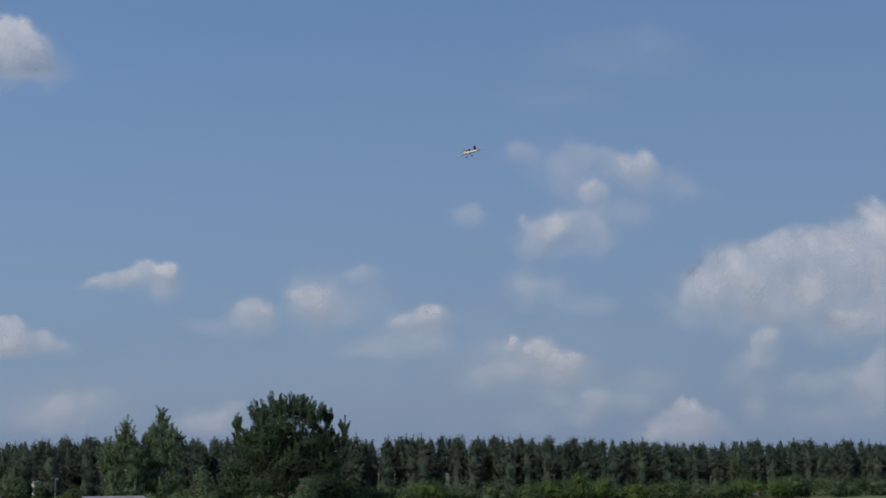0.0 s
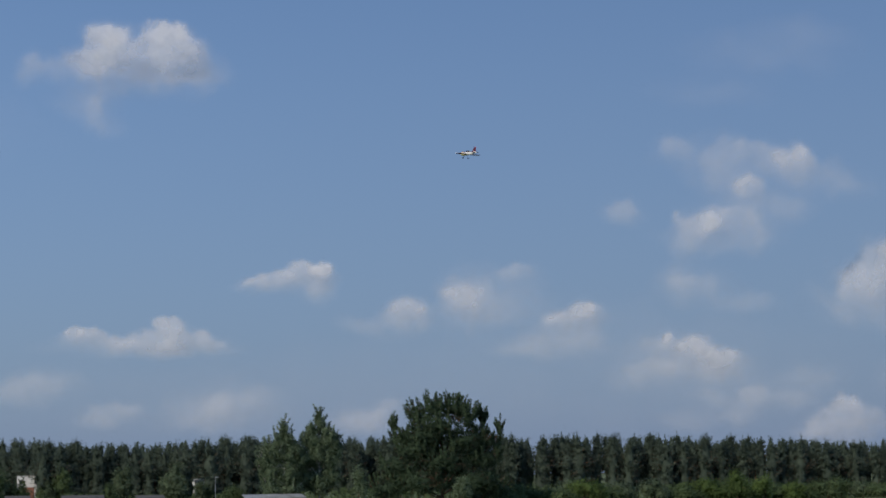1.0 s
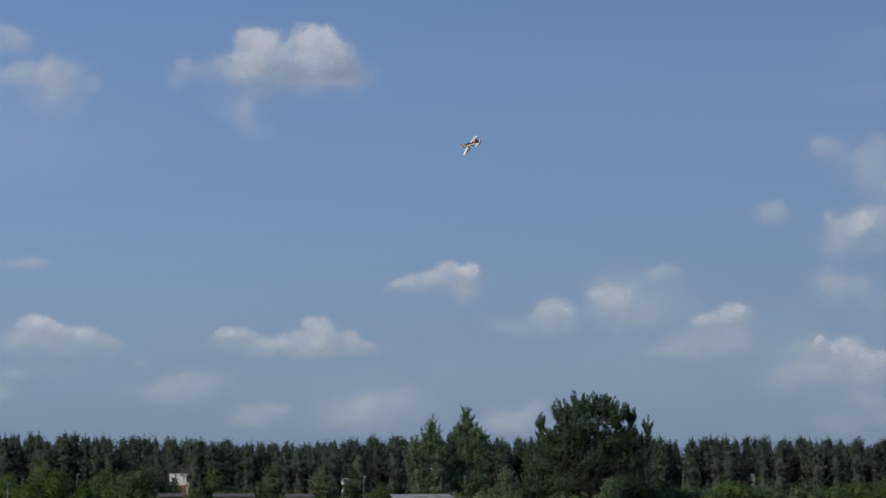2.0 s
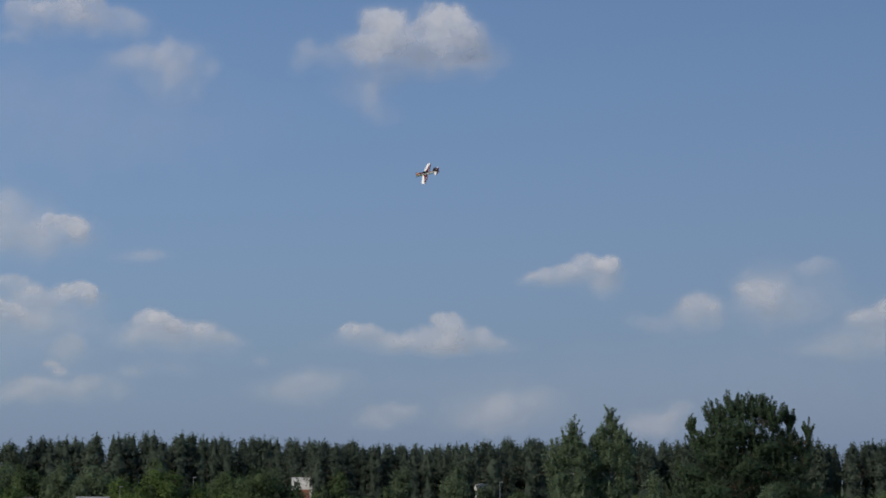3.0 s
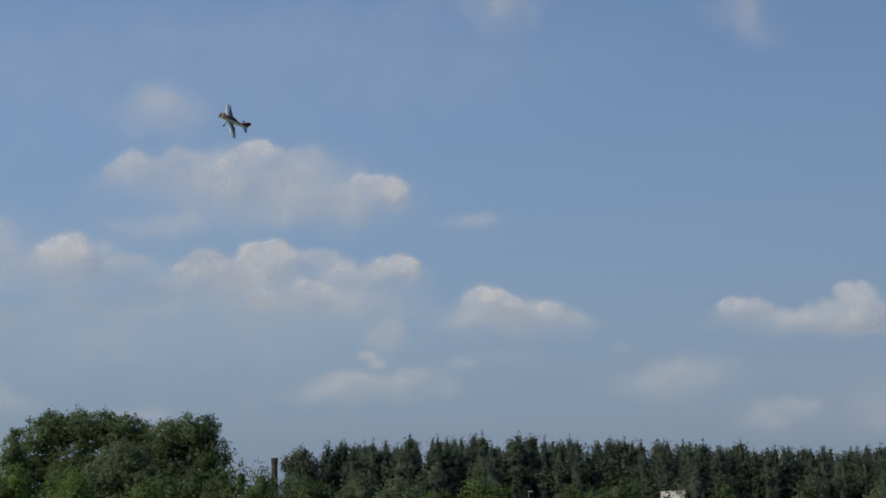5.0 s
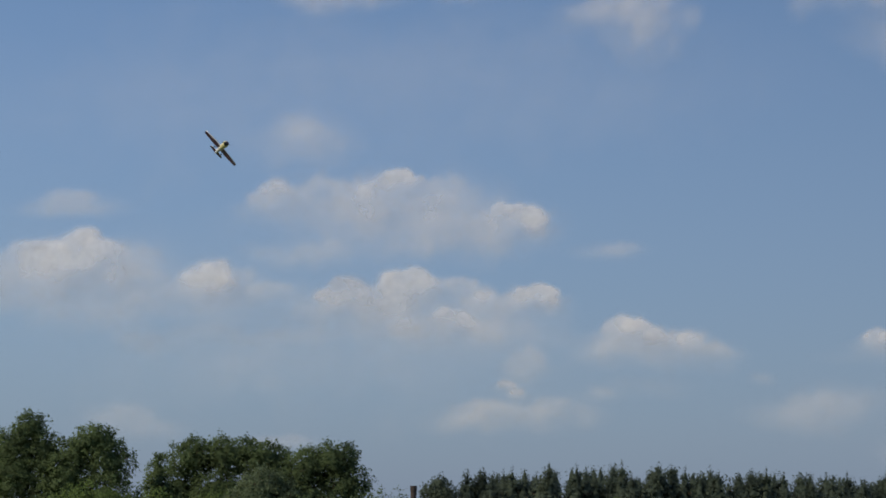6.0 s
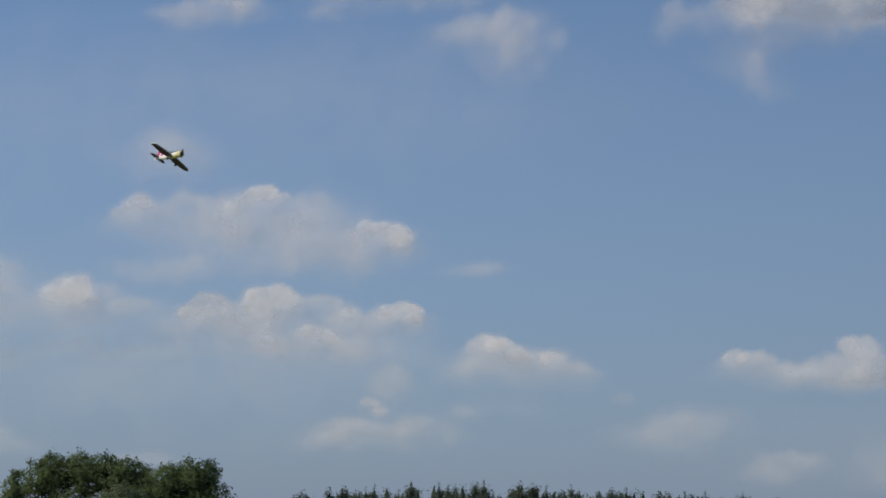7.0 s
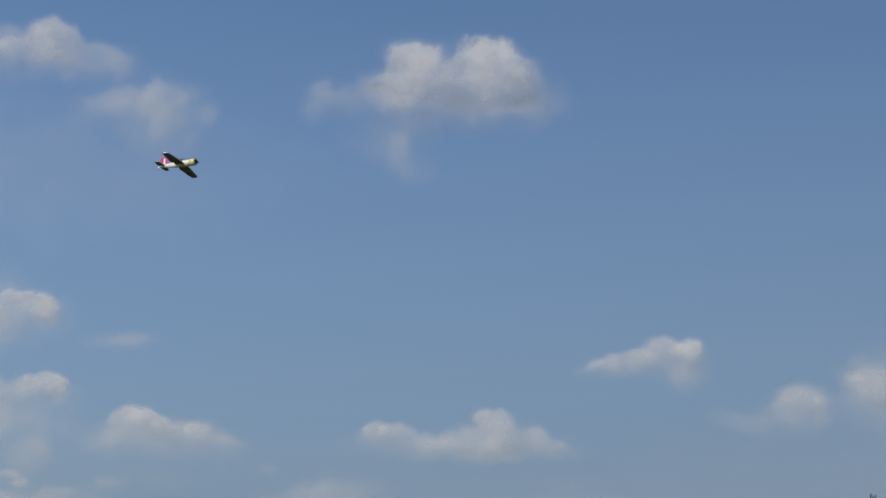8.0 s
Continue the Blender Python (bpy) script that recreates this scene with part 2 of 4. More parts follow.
def inner_mass(rings, seed, sides=9):
    """The dense inside of a crown or bough: a lumpy closed form through rings (x, y, z, rx, ry), as quads with their outward normals."""
    v, nrm, q = [], [], []
    for i, (x, y, z, rx, ry) in enumerate(rings):
        a_, b_ = rings[max(i - 1, 0)], rings[min(i + 1, len(rings) - 1)]
        slope = (a_[3] - b_[3]) / max(0.05, b_[2] - a_[2])
        for k in range(sides):
            a = math.tau * (k + 0.5 * (i % 2)) / sides
            d = 1 + 0.55 * noise.noise((x + math.cos(a) * 1.7 + seed, y + math.sin(a) * 1.7, z * 1.3))
            v.append((x + math.cos(a) * rx * d, y + math.sin(a) * ry * d, z))
            nrm.append(Vector((math.cos(a), math.sin(a), slope)).normalized()[:])
        if i:
            o = (i - 1) * sides
            q += [(o + k, o + (k + 1) % sides, o + sides + (k + 1) % sides, o + sides + k) for k in range(sides)]
    return v, q, nrm


def leaves(name, centres, hubs, spread, size, per, mat, rng, lift=0.0, wide=0.36, wild=1.2, masses=()):
    """Many small leaves or needle tufts scattered about the centres of twigs; their faces turn outwards from the hub of their bough."""
    centres = np.asarray([tuple(c) for c in centres], float)
    n = len(centres) * per
    away = np.repeat(centres - np.asarray([tuple(h) for h in hubs], float), per, 0)
    away /= np.linalg.norm(away, axis=1)[:, None] + 1e-6
    c = np.repeat(centres, per, 0) + rng.normal(0, 1, (n, 3)) * np.asarray(spread)
    face = away + rng.normal(0, wild, (n, 3)) + np.array([0, 0, 0.25])
    face /= np.linalg.norm(face, axis=1)[:, None]
    u = rng.normal(0, 1, (n, 3))
    u[:, 2] += lift
    u -= face * (u * face).sum(1)[:, None]
    u /= np.linalg.norm(u, axis=1)[:, None] + 1e-6
    w = np.cross(u, face)
    s = size * rng.uniform(0.6, 1.4, (n, 1))
    # the leaves of one bough share the light of its rounded form
    form = away + rng.normal(0, 0.38, (n, 3)) + np.array([0, 0, 0.3])
    form /= np.linalg.norm(form, axis=1)[:, None]
    turned = np.where((face * form).sum(1) < 0, -1.0, 1.0)[:, None]
    w = w * turned
    v = np.stack([c - u * s * 0.55, c + w * s * wide, c + u * s * 0.6, c - w * s * wide], 1).reshape(-1, 3)
    f = np.arange(4 * n).reshape(n, 4)
    nrm = np.repeat(form, 4, 0)
    for mv, mq, mn in masses:
        f = np.concatenate([f, np.asarray(mq) + len(v)])
        v, nrm = np.concatenate([v, np.asarray(mv)]), np.concatenate([nrm, np.asarray(mn)])
    me = bpy.data.meshes.new(name)
    me.vertices.add(len(v))
    me.vertices.foreach_set("co", v.ravel())
    me.loops.add(4 * len(f))
    me.loops.foreach_set("vertex_index", f.ravel())
    me.polygons.add(len(f))
    me.polygons.foreach_set("loop_start", np.arange(len(f)) * 4)
    me.materials.append(mat)
    me.polygons.foreach_set("use_smooth", [True] * len(f))
    me.update(calc_edges=True)
    me.validate()
    me.normals_split_custom_set_from_vertices(nrm)
    return me


# ---- ground ----
def ground():
    xs = np.concatenate([np.linspace(-2400, -260, 12), np.linspace(-240, 240, 97), np.linspace(260, 2400, 12)])
    ys = np.concatenate([np.linspace(-1500, -40, 10), np.linspace(-30, 420, 91), np.linspace(450, 3200, 14)])
    verts = [(x, y, 0.25 * noise.noise((x * 0.03, y * 0.03, 0)) * (1 if 60 < y < 400 else 0)) for y in ys for x in xs]
    w = len(xs)
    faces = [(j * w + i, j * w + i + 1, (j + 1) * w + i + 1, (j + 1) * w + i) for j in range(len(ys) - 1) for i in range(w - 1)]
    tagged(new("ground", mesh_from("ground", verts, faces, GRASS, True)), "mown green and straw-coloured field grass", "ground", kind="structure")


ground()


# ---- trees ----
def forest_pine(seed, h, bare=0.15):
    """A pine of the forest's edge: bare lower trunk, whorls of rising branches, ragged pointed top."""
    rng = np.random.default_rng(seed)
    root = new("pine_tree")
    lean = rng.normal(0, 0.02, 2)
    v, f = tube([(0, 0, -0.3), (lean[0] * h * 0.5, lean[1] * h * 0.5, h * 0.5), (lean[0] * h, lean[1] * h, h * 0.97)], [0.17, 0.12, 0.03], 7)
    cs, hubs, spires, rings = [], [], [], []
    z = h * (bare + rng.uniform(0.0, 0.15))
    wide, taper, lump = rng.uniform(1.25, 2.0), rng.uniform(0.26, 0.6), rng.uniform(0, 50)
    while z < h * 0.94:
        k = z / h
        reach = wide * min(1.0, ((1.0 - k) / taper) ** 0.72) * (1 + 0.5 * noise.noise((lump, z * 0.55, 0.0))) * rng.uniform(0.75, 1.15) + 0.06
        for a in rng.uniform(0, math.tau, rng.integers(6, 9) if k > 0.45 else 4):
            r = reach * rng.uniform(0.55, 1.15)
            up = r * rng.uniform(0.05, 0.5)
            base = Vector((lean[0] * z, lean[1] * z, z))
            tip = base + Vector((r * math.cos(a), r * math.sin(a), up))
            if r > 1.15:
                tube([base, tip], [0.04, 0.012], 3, v, f)
            for q in np.linspace(0.4, 1.0, 1 + int(r > 0.35) + int(r > 0.8)):
                cs.append(base.lerp(tip, q))
                hubs.append(base - Vector((0, 0, 0.5)))
            if k > 0.74 and rng.random() < 0.22:
                # upright end of a high branch
                for q in (0.1, 0.3, 0.5):
                    spires.append(tip + Vector((0, 0, q)))
        rings.append((lean[0] * z, lean[1] * z, z, reach * 0.5, reach * 0.5))
        z += rng.uniform(0.3, 0.46)
    rings.append((lean[0] * h, lean[1] * h, h * 0.97, 0.02, 0.02))
    for q in np.linspace(0.87, 1.015, 11):
        spires.append(Vector((lean[0] * h * q, lean[1] * h * q, h * q)))
    part("trunk", mesh_from("trunk", v, f, BARK), BARK, root)
    per, n, k = 6, len(cs), len(spires)
    loose = np.repeat([(0.2, 0.2, 0.16)] * n + [(0.14, 0.14, 0.11)] * (k - 4) + [(0.07, 0.07, 0.1)] * 4, per, 0)
    size = np.repeat([[0.285]] * n + [[0.2]] * k, per, 0)
    cs, hubs = cs + spires, hubs + [p - Vector((0, 0, 1)) for p in spires]
    part("crown", leaves("crown", cs, hubs, loose, size, per, NEEDLES, rng, lift=1.2, wide=0.24, wild=0.6, masses=[inner_mass(rings[::2] + rings[-1:], seed, 7)]), NEEDLES, root)
    return root


def lobed_tree(name, at, seed, stem, lobes, mat, bark, leaf=0.4, per=10, twigs=1.0, lift=0.0, soft=0.22, fork=0.25, candles=0):
    """A tree whose crown is made of lobes (x, y, z, rx, ry, rz) about the foot of its trunk: limbs run from the stem to each lobe and
    twigs with leaves fill its outer shell unevenly."""
    rng = np.random.default_rng(seed)
    root = new(name)
    root.matrix_basis = pose(*at)
    top = max(z + rz * 0.5 for _, _, z, _, _, rz in lobes)
    v, f = tube([(0, 0, -0.3), (0.05, 0, top * 0.4), (0.0, 0.05, top * 0.92)], [stem, stem * 0.7, stem * 0.15], 9)
    cs, hubs, masses = [], [], []
    for x, y, z, rx, ry, rz in lobes:
        foot = Vector((0, 0, max(0.4, z * fork + rng.uniform(-0.2, 0.4))))
        mid = foot.lerp(Vector((x, y, z)), 0.55) + Vector((0, 0, -0.15 * abs(x)))
        tube([foot, mid, (x, y, z)], [stem * 0.45, stem * 0.3, stem * 0.12], 6, v, f)
        masses.append(inner_mass([(x, y, z + rz * 0.44 * math.sin(e), rx * 0.44 * math.cos(e), ry * 0.44 * math.cos(e)) for e in (-1.5, -0.9, -0.3, 0.3, 0.9, 1.5)], seed, 8))
        n = int(twigs * (14 + 9.0 * (rx * rz + rx * ry + ry * rz)))
        for _ in range(n):
            d = Vector(rng.normal(0, 1, 3)).normalized()
            lump = 0.85 + 0.35 * noise.noise((d.x * 2.3 + x + seed, d.y * 2.3, d.z * 2.3 + z))
            r = lump * rng.uniform(0.5, 1.0) ** 0.45
            p = Vector((x + d.x * rx * r, y + d.y * ry * r, z + d.z * rz * r))
            if p.z < 0.15:
                continue
            cs.append(p)
            hubs.append((x, y, z - 0.3 * rz))
            if rng.random() < 0.1:
                tube([Vector((x, y, z)).lerp(p, 0.25), p], [stem * 0.09, 0.012], 3, v, f)
    # upright shoots on the outer shell
    shoots, bases = [], []
    for _ in range(candles):
        x, y, z, rx, ry, rz = lobes[int(rng.integers(len(lobes)))]
        d = Vector(rng.normal(0, 1, 3))
        d.z = abs(d.z) * 0.9
        d.normalize()
        p = Vector((x + d.x * rx, y + d.y * ry, z + d.z * rz))
        tip = p + Vector((d.x * 0.5, d.y * 0.3, rng.uniform(0.5, 1.2)))
        tube([p - d * 0.5, tip], [0.03, 0.01], 4, v, f)
        shoots += [p.lerp(tip, q) for q in np.linspace(-0.3, 1, 7)]
        bases += [(x, y, z)] * 7
    part("trunk", mesh_from("trunk", v, f, bark), bark, root)
    part("crown", leaves("crown", cs, hubs, (soft, soft, soft), leaf, per, mat, rng, lift, wide=0.34, wild=0.8, masses=masses), mat, root)
    if shoots:
        part("shoot_tuft", leaves("shoot_tuft", shoots, bases, (0.075, 0.075, 0.1), 0.2, 9, mat, rng, 1.0), mat, root)
    return root


def forest():
    """The pine forest: single trees along its edge, and the woods behind them."""
    rng = np.random.default_rng(5)
    heights = (8.4, 9.0, 9.5, 9.9, 10.4, 8.8, 9.3, 9.8, 10.2)
    kinds = [forest_pine(20 + k, h, 0.15 if k < 5 else 0.45) for k, h in enumerate(heights)]
    labels = ("tall dark green pine at the forest edge", "dark green pine with a ragged pointed crown in the forest row")

    def top(x):
        # the forest's height along its front
        return np.interp(x, [-130, -46, -42, -38, -28, -14, -2, 18, 25, 45, 92, 112, 125, 130, 133, 170], [8.5, 8.2, 9.1, 10.0, 10.9, 10.6, 10.0, 9.6, 10.3, 10.1, 10.0, 9.5, 8.6, 7.9, 9.2, 8.4])

    spots = []
    for row in range(2):
        x, gap = -40.0 + row * 0.7, 1.2 + 0.35 * row
        while x < 172:
            spots.append((x + rng.normal(0, 0.35), 266 + row * 4.0 + rng.uniform(-1.4, 1.4), row))
            x += gap * rng.choice((rng.uniform(0.7, 1.1), rng.uniform(1.2, 1.8)))
    # pines standing before the white houses
    spots += [(-0.3, 258.4, 0), (0.6, 259.2, 0), (2.3, 258.8, 0), (22.6, 258.6, 0), (19.4, 259.0, 0)]
    used = set()
    for x, y, row in spots:
        k = int(rng.integers(5, 9) if row else rng.integers(0, 5))
        s = top(x) / heights[k] * rng.uniform(0.86, 1.02)
        m = pose(x, y, 0, 0, 0, rng.uniform(0, 360))
        ob = kinds[k] if k not in used else copy_thing(kinds[k], m)
        used.add(k)
        ob.matrix_basis = m
        ob.scale = (s * rng.uniform(0.9, 1.15),) * 2 + (s,)
        tagged(ob, labels[int(rng.integers(0, 2))], "tree", "pines of the forest edge")
    # the woods behind
    cs, hubs, masses = [], [], []
    for _ in range(380):
        x, y = rng.uniform(-42, 175), rng.uniform(271.5, 286)
        h = top(x) * rng.uniform(0.86, 1.0) * (1 + (y - 268) * 0.002)
        masses.append(inner_mass([(x, y, z, r, r) for z, r in ((h * 0.2, 0.8), (h * 0.6, 0.95), (h * 0.8, 0.6), (h * 0.92, 0.25), (h * 0.99, 0.03))], x, 7))
        for z in np.arange(h * 0.3, h, 0.5):
            r = 1.3 * min(1, (1.02 - z / h) * 2.4)
            for a in rng.uniform(0, math.tau, 5 if z > 0.5 * h else 3):
                q = rng.uniform(0.4, 1.0)
                cs.append((x + r * q * math.cos(a), y + r * q * math.sin(a), z + 0.2 * r))
                hubs.append((x, y, z - 0.5))
    tagged(new("far_woods", leaves("far_woods", cs, hubs, (0.24, 0.24, 0.2), 0.27, 4, NEEDLES, rng, 1.0, 0.24, 0.6, masses)), "dense dark pine woods behind the forest edge", "forest", kind="stuff")


def undergrowth():
    """Low bushes along the forest's foot."""
    rng = np.random.default_rng(77)
    cs, hubs = [], []
    for _ in range(1100):
        x, y = rng.uniform(-44, 172), rng.uniform(256, 265)
        top = 1.2 + 1.6 * (0.5 + 0.5 * noise.noise((x * 0.12, y * 0.12, 4.0))) ** 1.5 + rng.uniform(0, 0.4)
        cs += [(x + rng.normal(0, 0.3), y, z) for z in np.arange(0.2, top, 0.35)]
        hubs += [(x, y + 0.6, z - 0.5) for z in np.arange(0.2, top, 0.35)]
    tagged(new("undergrowth", leaves("undergrowth", cs, hubs, (0.25, 0.25, 0.15), 0.24, 9, BROAD_LEAF, rng, 0.0, 0.34, 0.8)), "low green bushes along the forest's foot", "bushes", kind="stuff")


forest()
undergrowth()


def single_trees():
    # old broad pine with a many-lobed crown
    t = lobed_tree("old_pine", (51.8, 242, 0), 3, 0.3, [
        (-0.9, 0, 12.9, 2.2, 2.2, 1.7), (1.7, 0.3, 12.9, 1.9, 2.0, 1.6), (-3.3, 0.4, 12.0, 1.4, 1.8, 1.5), (3.6, -0.3, 11.8, 1.3, 1.8, 1.6), (-6.4, 0, 10.2, 0.28, 0.4, 1.2), (-5.2, 0.5, 9.0, 1.5, 1.5, 0.7),
        (5.7, 0.2, 11.2, 0.32, 0.4, 1.4), (5.2, 0.2, 9.4, 0.9, 1.2, 0.9), (8.0, 0, 9.8, 0.28, 0.4, 1.4), (6.9, 0.3, 8.3, 1.4, 1.5, 0.8), (-0.5, -1.2, 10.4, 4.2, 2.6, 2.0), (3.0, -1.0, 8.6, 3.6, 2.4, 1.7), (-2.8, -1.0, 9.4, 3.2, 2.4, 1.8),
        (-3.6, -0.8, 7.6, 3.4, 2.4, 1.3), (5.6, -0.4, 6.2, 2.8, 2.2, 1.4), (-5.8, -0.4, 5.4, 3.2, 2.4, 1.5), (0.3, -1.3, 6.0, 4.2, 2.6, 2.0), (-3.4, -1.6, 3.2, 4.6, 2.4, 1.9),
        (4.2, -1.4, 3.2, 4.4, 2.4, 1.9), (-7.4, -0.4, 2.4, 2.6, 2.0, 1.7), (7.0, -0.4, 2.2, 2.4, 2.0, 1.6)], NEEDLES_NEAR, BARK, leaf=0.16, per=17, twigs=1.6, lift=1.4, soft=0.16, candles=460)
    tagged(t, "large old pine with a broad dark many-lobed crown", "tree")
    # two birches, narrow and pointed
    t = lobed_tree("birch_tree", (35.0, 240, 0), 7, 0.2, [
        (-0.1, 0, 12.2, 0.22, 0.22, 0.9), (0.1, 0, 11.2, 0.6, 0.6, 1.0), (-0.8, 0, 10.3, 0.9, 1.0, 1.0), (0.9, 0, 10.1, 1.0, 1.0, 1.0), (-1.7, 0, 9.2, 0.9, 0.9, 0.9), (1.7, 0, 9.0, 1.0, 0.9, 1.0), (2.0, 0, 7.6, 1.0, 1.0, 1.2), (-0.9, 0, 8.8, 1.5, 1.4, 1.4), (1.2, 0, 8.7, 1.5, 1.4, 1.4),
        (-1.6, 0, 6.6, 1.8, 1.5, 1.7), (1.4, 0, 6.5, 1.7, 1.5, 1.6), (-0.1, -0.4, 7.4, 1.6, 1.3, 2.0), (-1.5, 0, 4.2, 1.7, 1.5, 1.7), (1.5, 0, 4.2, 1.6, 1.4, 1.6), (0, -0.4, 3.0, 1.7, 1.3, 1.5)],
        BIRCH_LEAF, BIRCH_BARK, leaf=0.18, per=20, twigs=1.3, soft=0.2, fork=0.6, candles=60)
    tagged(t, "tall pale green birch with a pointed top and white trunk", "tree")
    t = lobed_tree("birch_tree", (30.2, 238, 0), 8, 0.17, [
        (0.0, 0, 10.5, 0.25, 0.25, 0.8), (0.1, 0, 9.6, 0.6, 0.6, 1.0), (-1.5, 0, 7.8, 1.1, 1.0, 1.0), (1.3, 0, 7.8, 1.1, 1.0, 1.0), (-2.4, 0, 6.4, 1.1, 1.0, 1.2), (2.0, 0, 6.2, 1.1, 1.0, 1.2), (-0.5, 0, 8.7, 1.0, 1.0, 1.1), (0.7, 0, 8.3, 1.0, 1.0, 1.2), (-1.3, 0, 7.0, 1.3, 1.2, 1.2), (0.6, 0, 6.6, 1.5, 1.3, 1.4),
        (-1.8, 0, 5.0, 1.5, 1.4, 1.5), (0.7, 0, 4.6, 1.7, 1.4, 1.5), (-1.3, 0, 3.0, 1.9, 1.4, 1.5), (0.8, -0.2, 2.6, 1.8, 1.4, 1.5)],
        BIRCH_LEAF, BIRCH_BARK, leaf=0.18, per=20, twigs=1.3, soft=0.2, fork=0.6, candles=60)
    tagged(t, "slender pale green birch with a double pointed top", "tree")
    # broad-leaved trees that close the view beside the forest
    for at, seed, lobes, mat, lab in [
        ((-51.6, 262, 0), 11, [(0.3, 0.0, 11.0, 2.7, 2.7, 2.2), (-2.4, 0.0, 10.2, 3.0, 2.7, 2.2), (1.7, 0.0, 8.1, 2.4, 2.4, 2.7), (-3.9, 0.0, 7.6, 3.0, 2.4, 3.0), (-2.1, -0.8, 6.8, 3.3, 2.7, 3.0), (1.8, 0.0, 4.9, 2.0, 2.2, 2.4), (0.2, -0.8, 2.8, 3.3, 2.7, 2.7)], BROAD_LEAF, "rounded dark green broad-leaved tree at the end of a row"),
        ((-57.9, 259, 0), 12, [(0.0, 0.0, 7.6, 2.8, 2.7, 2.7), (-2.0, 0.0, 6.1, 2.8, 2.7, 2.5), (2.0, 0.0, 5.9, 2.8, 2.5, 2.5), (0.0, -0.6, 3.2, 4.2, 2.7, 2.8)], WILLOW_LEAF, "grey-green willow in front of darker trees"),
        ((-65.4, 267, 0), 13, [(0.9, 0.0, 11.5, 3.9, 3.0, 2.2), (-3.3, 0.0, 11.1, 3.0, 3.0, 2.5), (4.8, 0.0, 11.0, 3.4, 3.0, 2.4), (-4.8, 0.0, 7.4, 3.0, 2.7, 3.3), (6.6, 0.0, 8.2, 3.0, 2.7, 3.3), (0.3, -0.9, 7.4, 4.2, 3.0, 3.0), (4.5, -0.6, 6.4, 3.0, 2.7, 3.0), (0.0, -0.9, 3.2, 5.7, 3.0, 3.0)], BROAD_LEAF, "wide dark green broad-leaved tree in a row"),
        ((-74.1, 271, 0), 14, [(0.0, 0.0, 9.6, 1.4, 1.4, 2.4), (0.0, 0.0, 6.4, 2.5, 2.0, 3.3), (0.0, 0.0, 2.6, 3.3, 2.2, 3.3)], BROAD_LEAF, "narrow dark green young tree between larger ones"),
        ((-78.3, 262, 0), 15, [(0.4, 0.0, 12.8, 2.4, 2.5, 2.0), (-1.5, 0.0, 11.5, 2.2, 2.4, 2.2), (2.2, 0.0, 10.4, 2.5, 2.4, 2.7), (-2.4, -0.6, 8.9, 3.3, 2.7, 3.3), (1.8, -0.6, 6.1, 3.9, 2.7, 3.9), (-2.7, -0.6, 4.9, 3.9, 2.7, 3.6)], BROAD_LEAF, "tall rounded dark green broad-leaved tree"),
        ((-85.8, 262, 0), 16, [(0.3, 0.0, 14.0, 2.0, 2.1, 2.1), (-1.4, 0.0, 12.1, 2.4, 2.4, 2.2), (2.1, 0.0, 11.5, 2.4, 2.2, 2.5), (-0.6, -0.6, 9.1, 3.9, 2.7, 3.3), (3.3, -0.3, 8.2, 2.7, 2.4, 3.3), (0.3, -0.6, 4.6, 4.8, 2.8, 4.2)], BROAD_LEAF, "tall dark green poplar-like tree"),
        ((-93.8, 267, 0), 17, [(0.0, 0.0, 13.0, 2.7, 2.7, 2.7), (-2.1, 0.0, 10.0, 3.0, 2.7, 3.0), (2.1, 0.0, 9.4, 2.8, 2.7, 3.0), (0.0, -0.6, 4.6, 4.5, 3.0, 3.9)], BROAD_LEAF, "tall dark green broad-leaved tree"),
        ((-40.2, 262, 0), 18, [(0, 0, 8.6, 0.9, 0.9, 0.8), (-0.8, 0, 7.6, 1.2, 1.2, 0.9), (0.9, 0, 7.6, 1.2, 1.2, 0.9), (0, 0, 6.0, 1.8, 1.6, 1.3), (0, 0, 3.6, 2.0, 1.7, 1.7)], NEEDLES, "bushy dark pine standing apart from the forest"),
    ]:
        tagged(lobed_tree("broadleaf_tree" if mat is not NEEDLES else "pine_tree", at, seed, 0.25, [(x, y, z, rx * 1.12, ry * 1.1, rz * 1.06) for x, y, z, rx, ry, rz in lobes], mat, BARK, leaf=0.23, per=16, twigs=1.1, soft=0.22), lab, "tree")


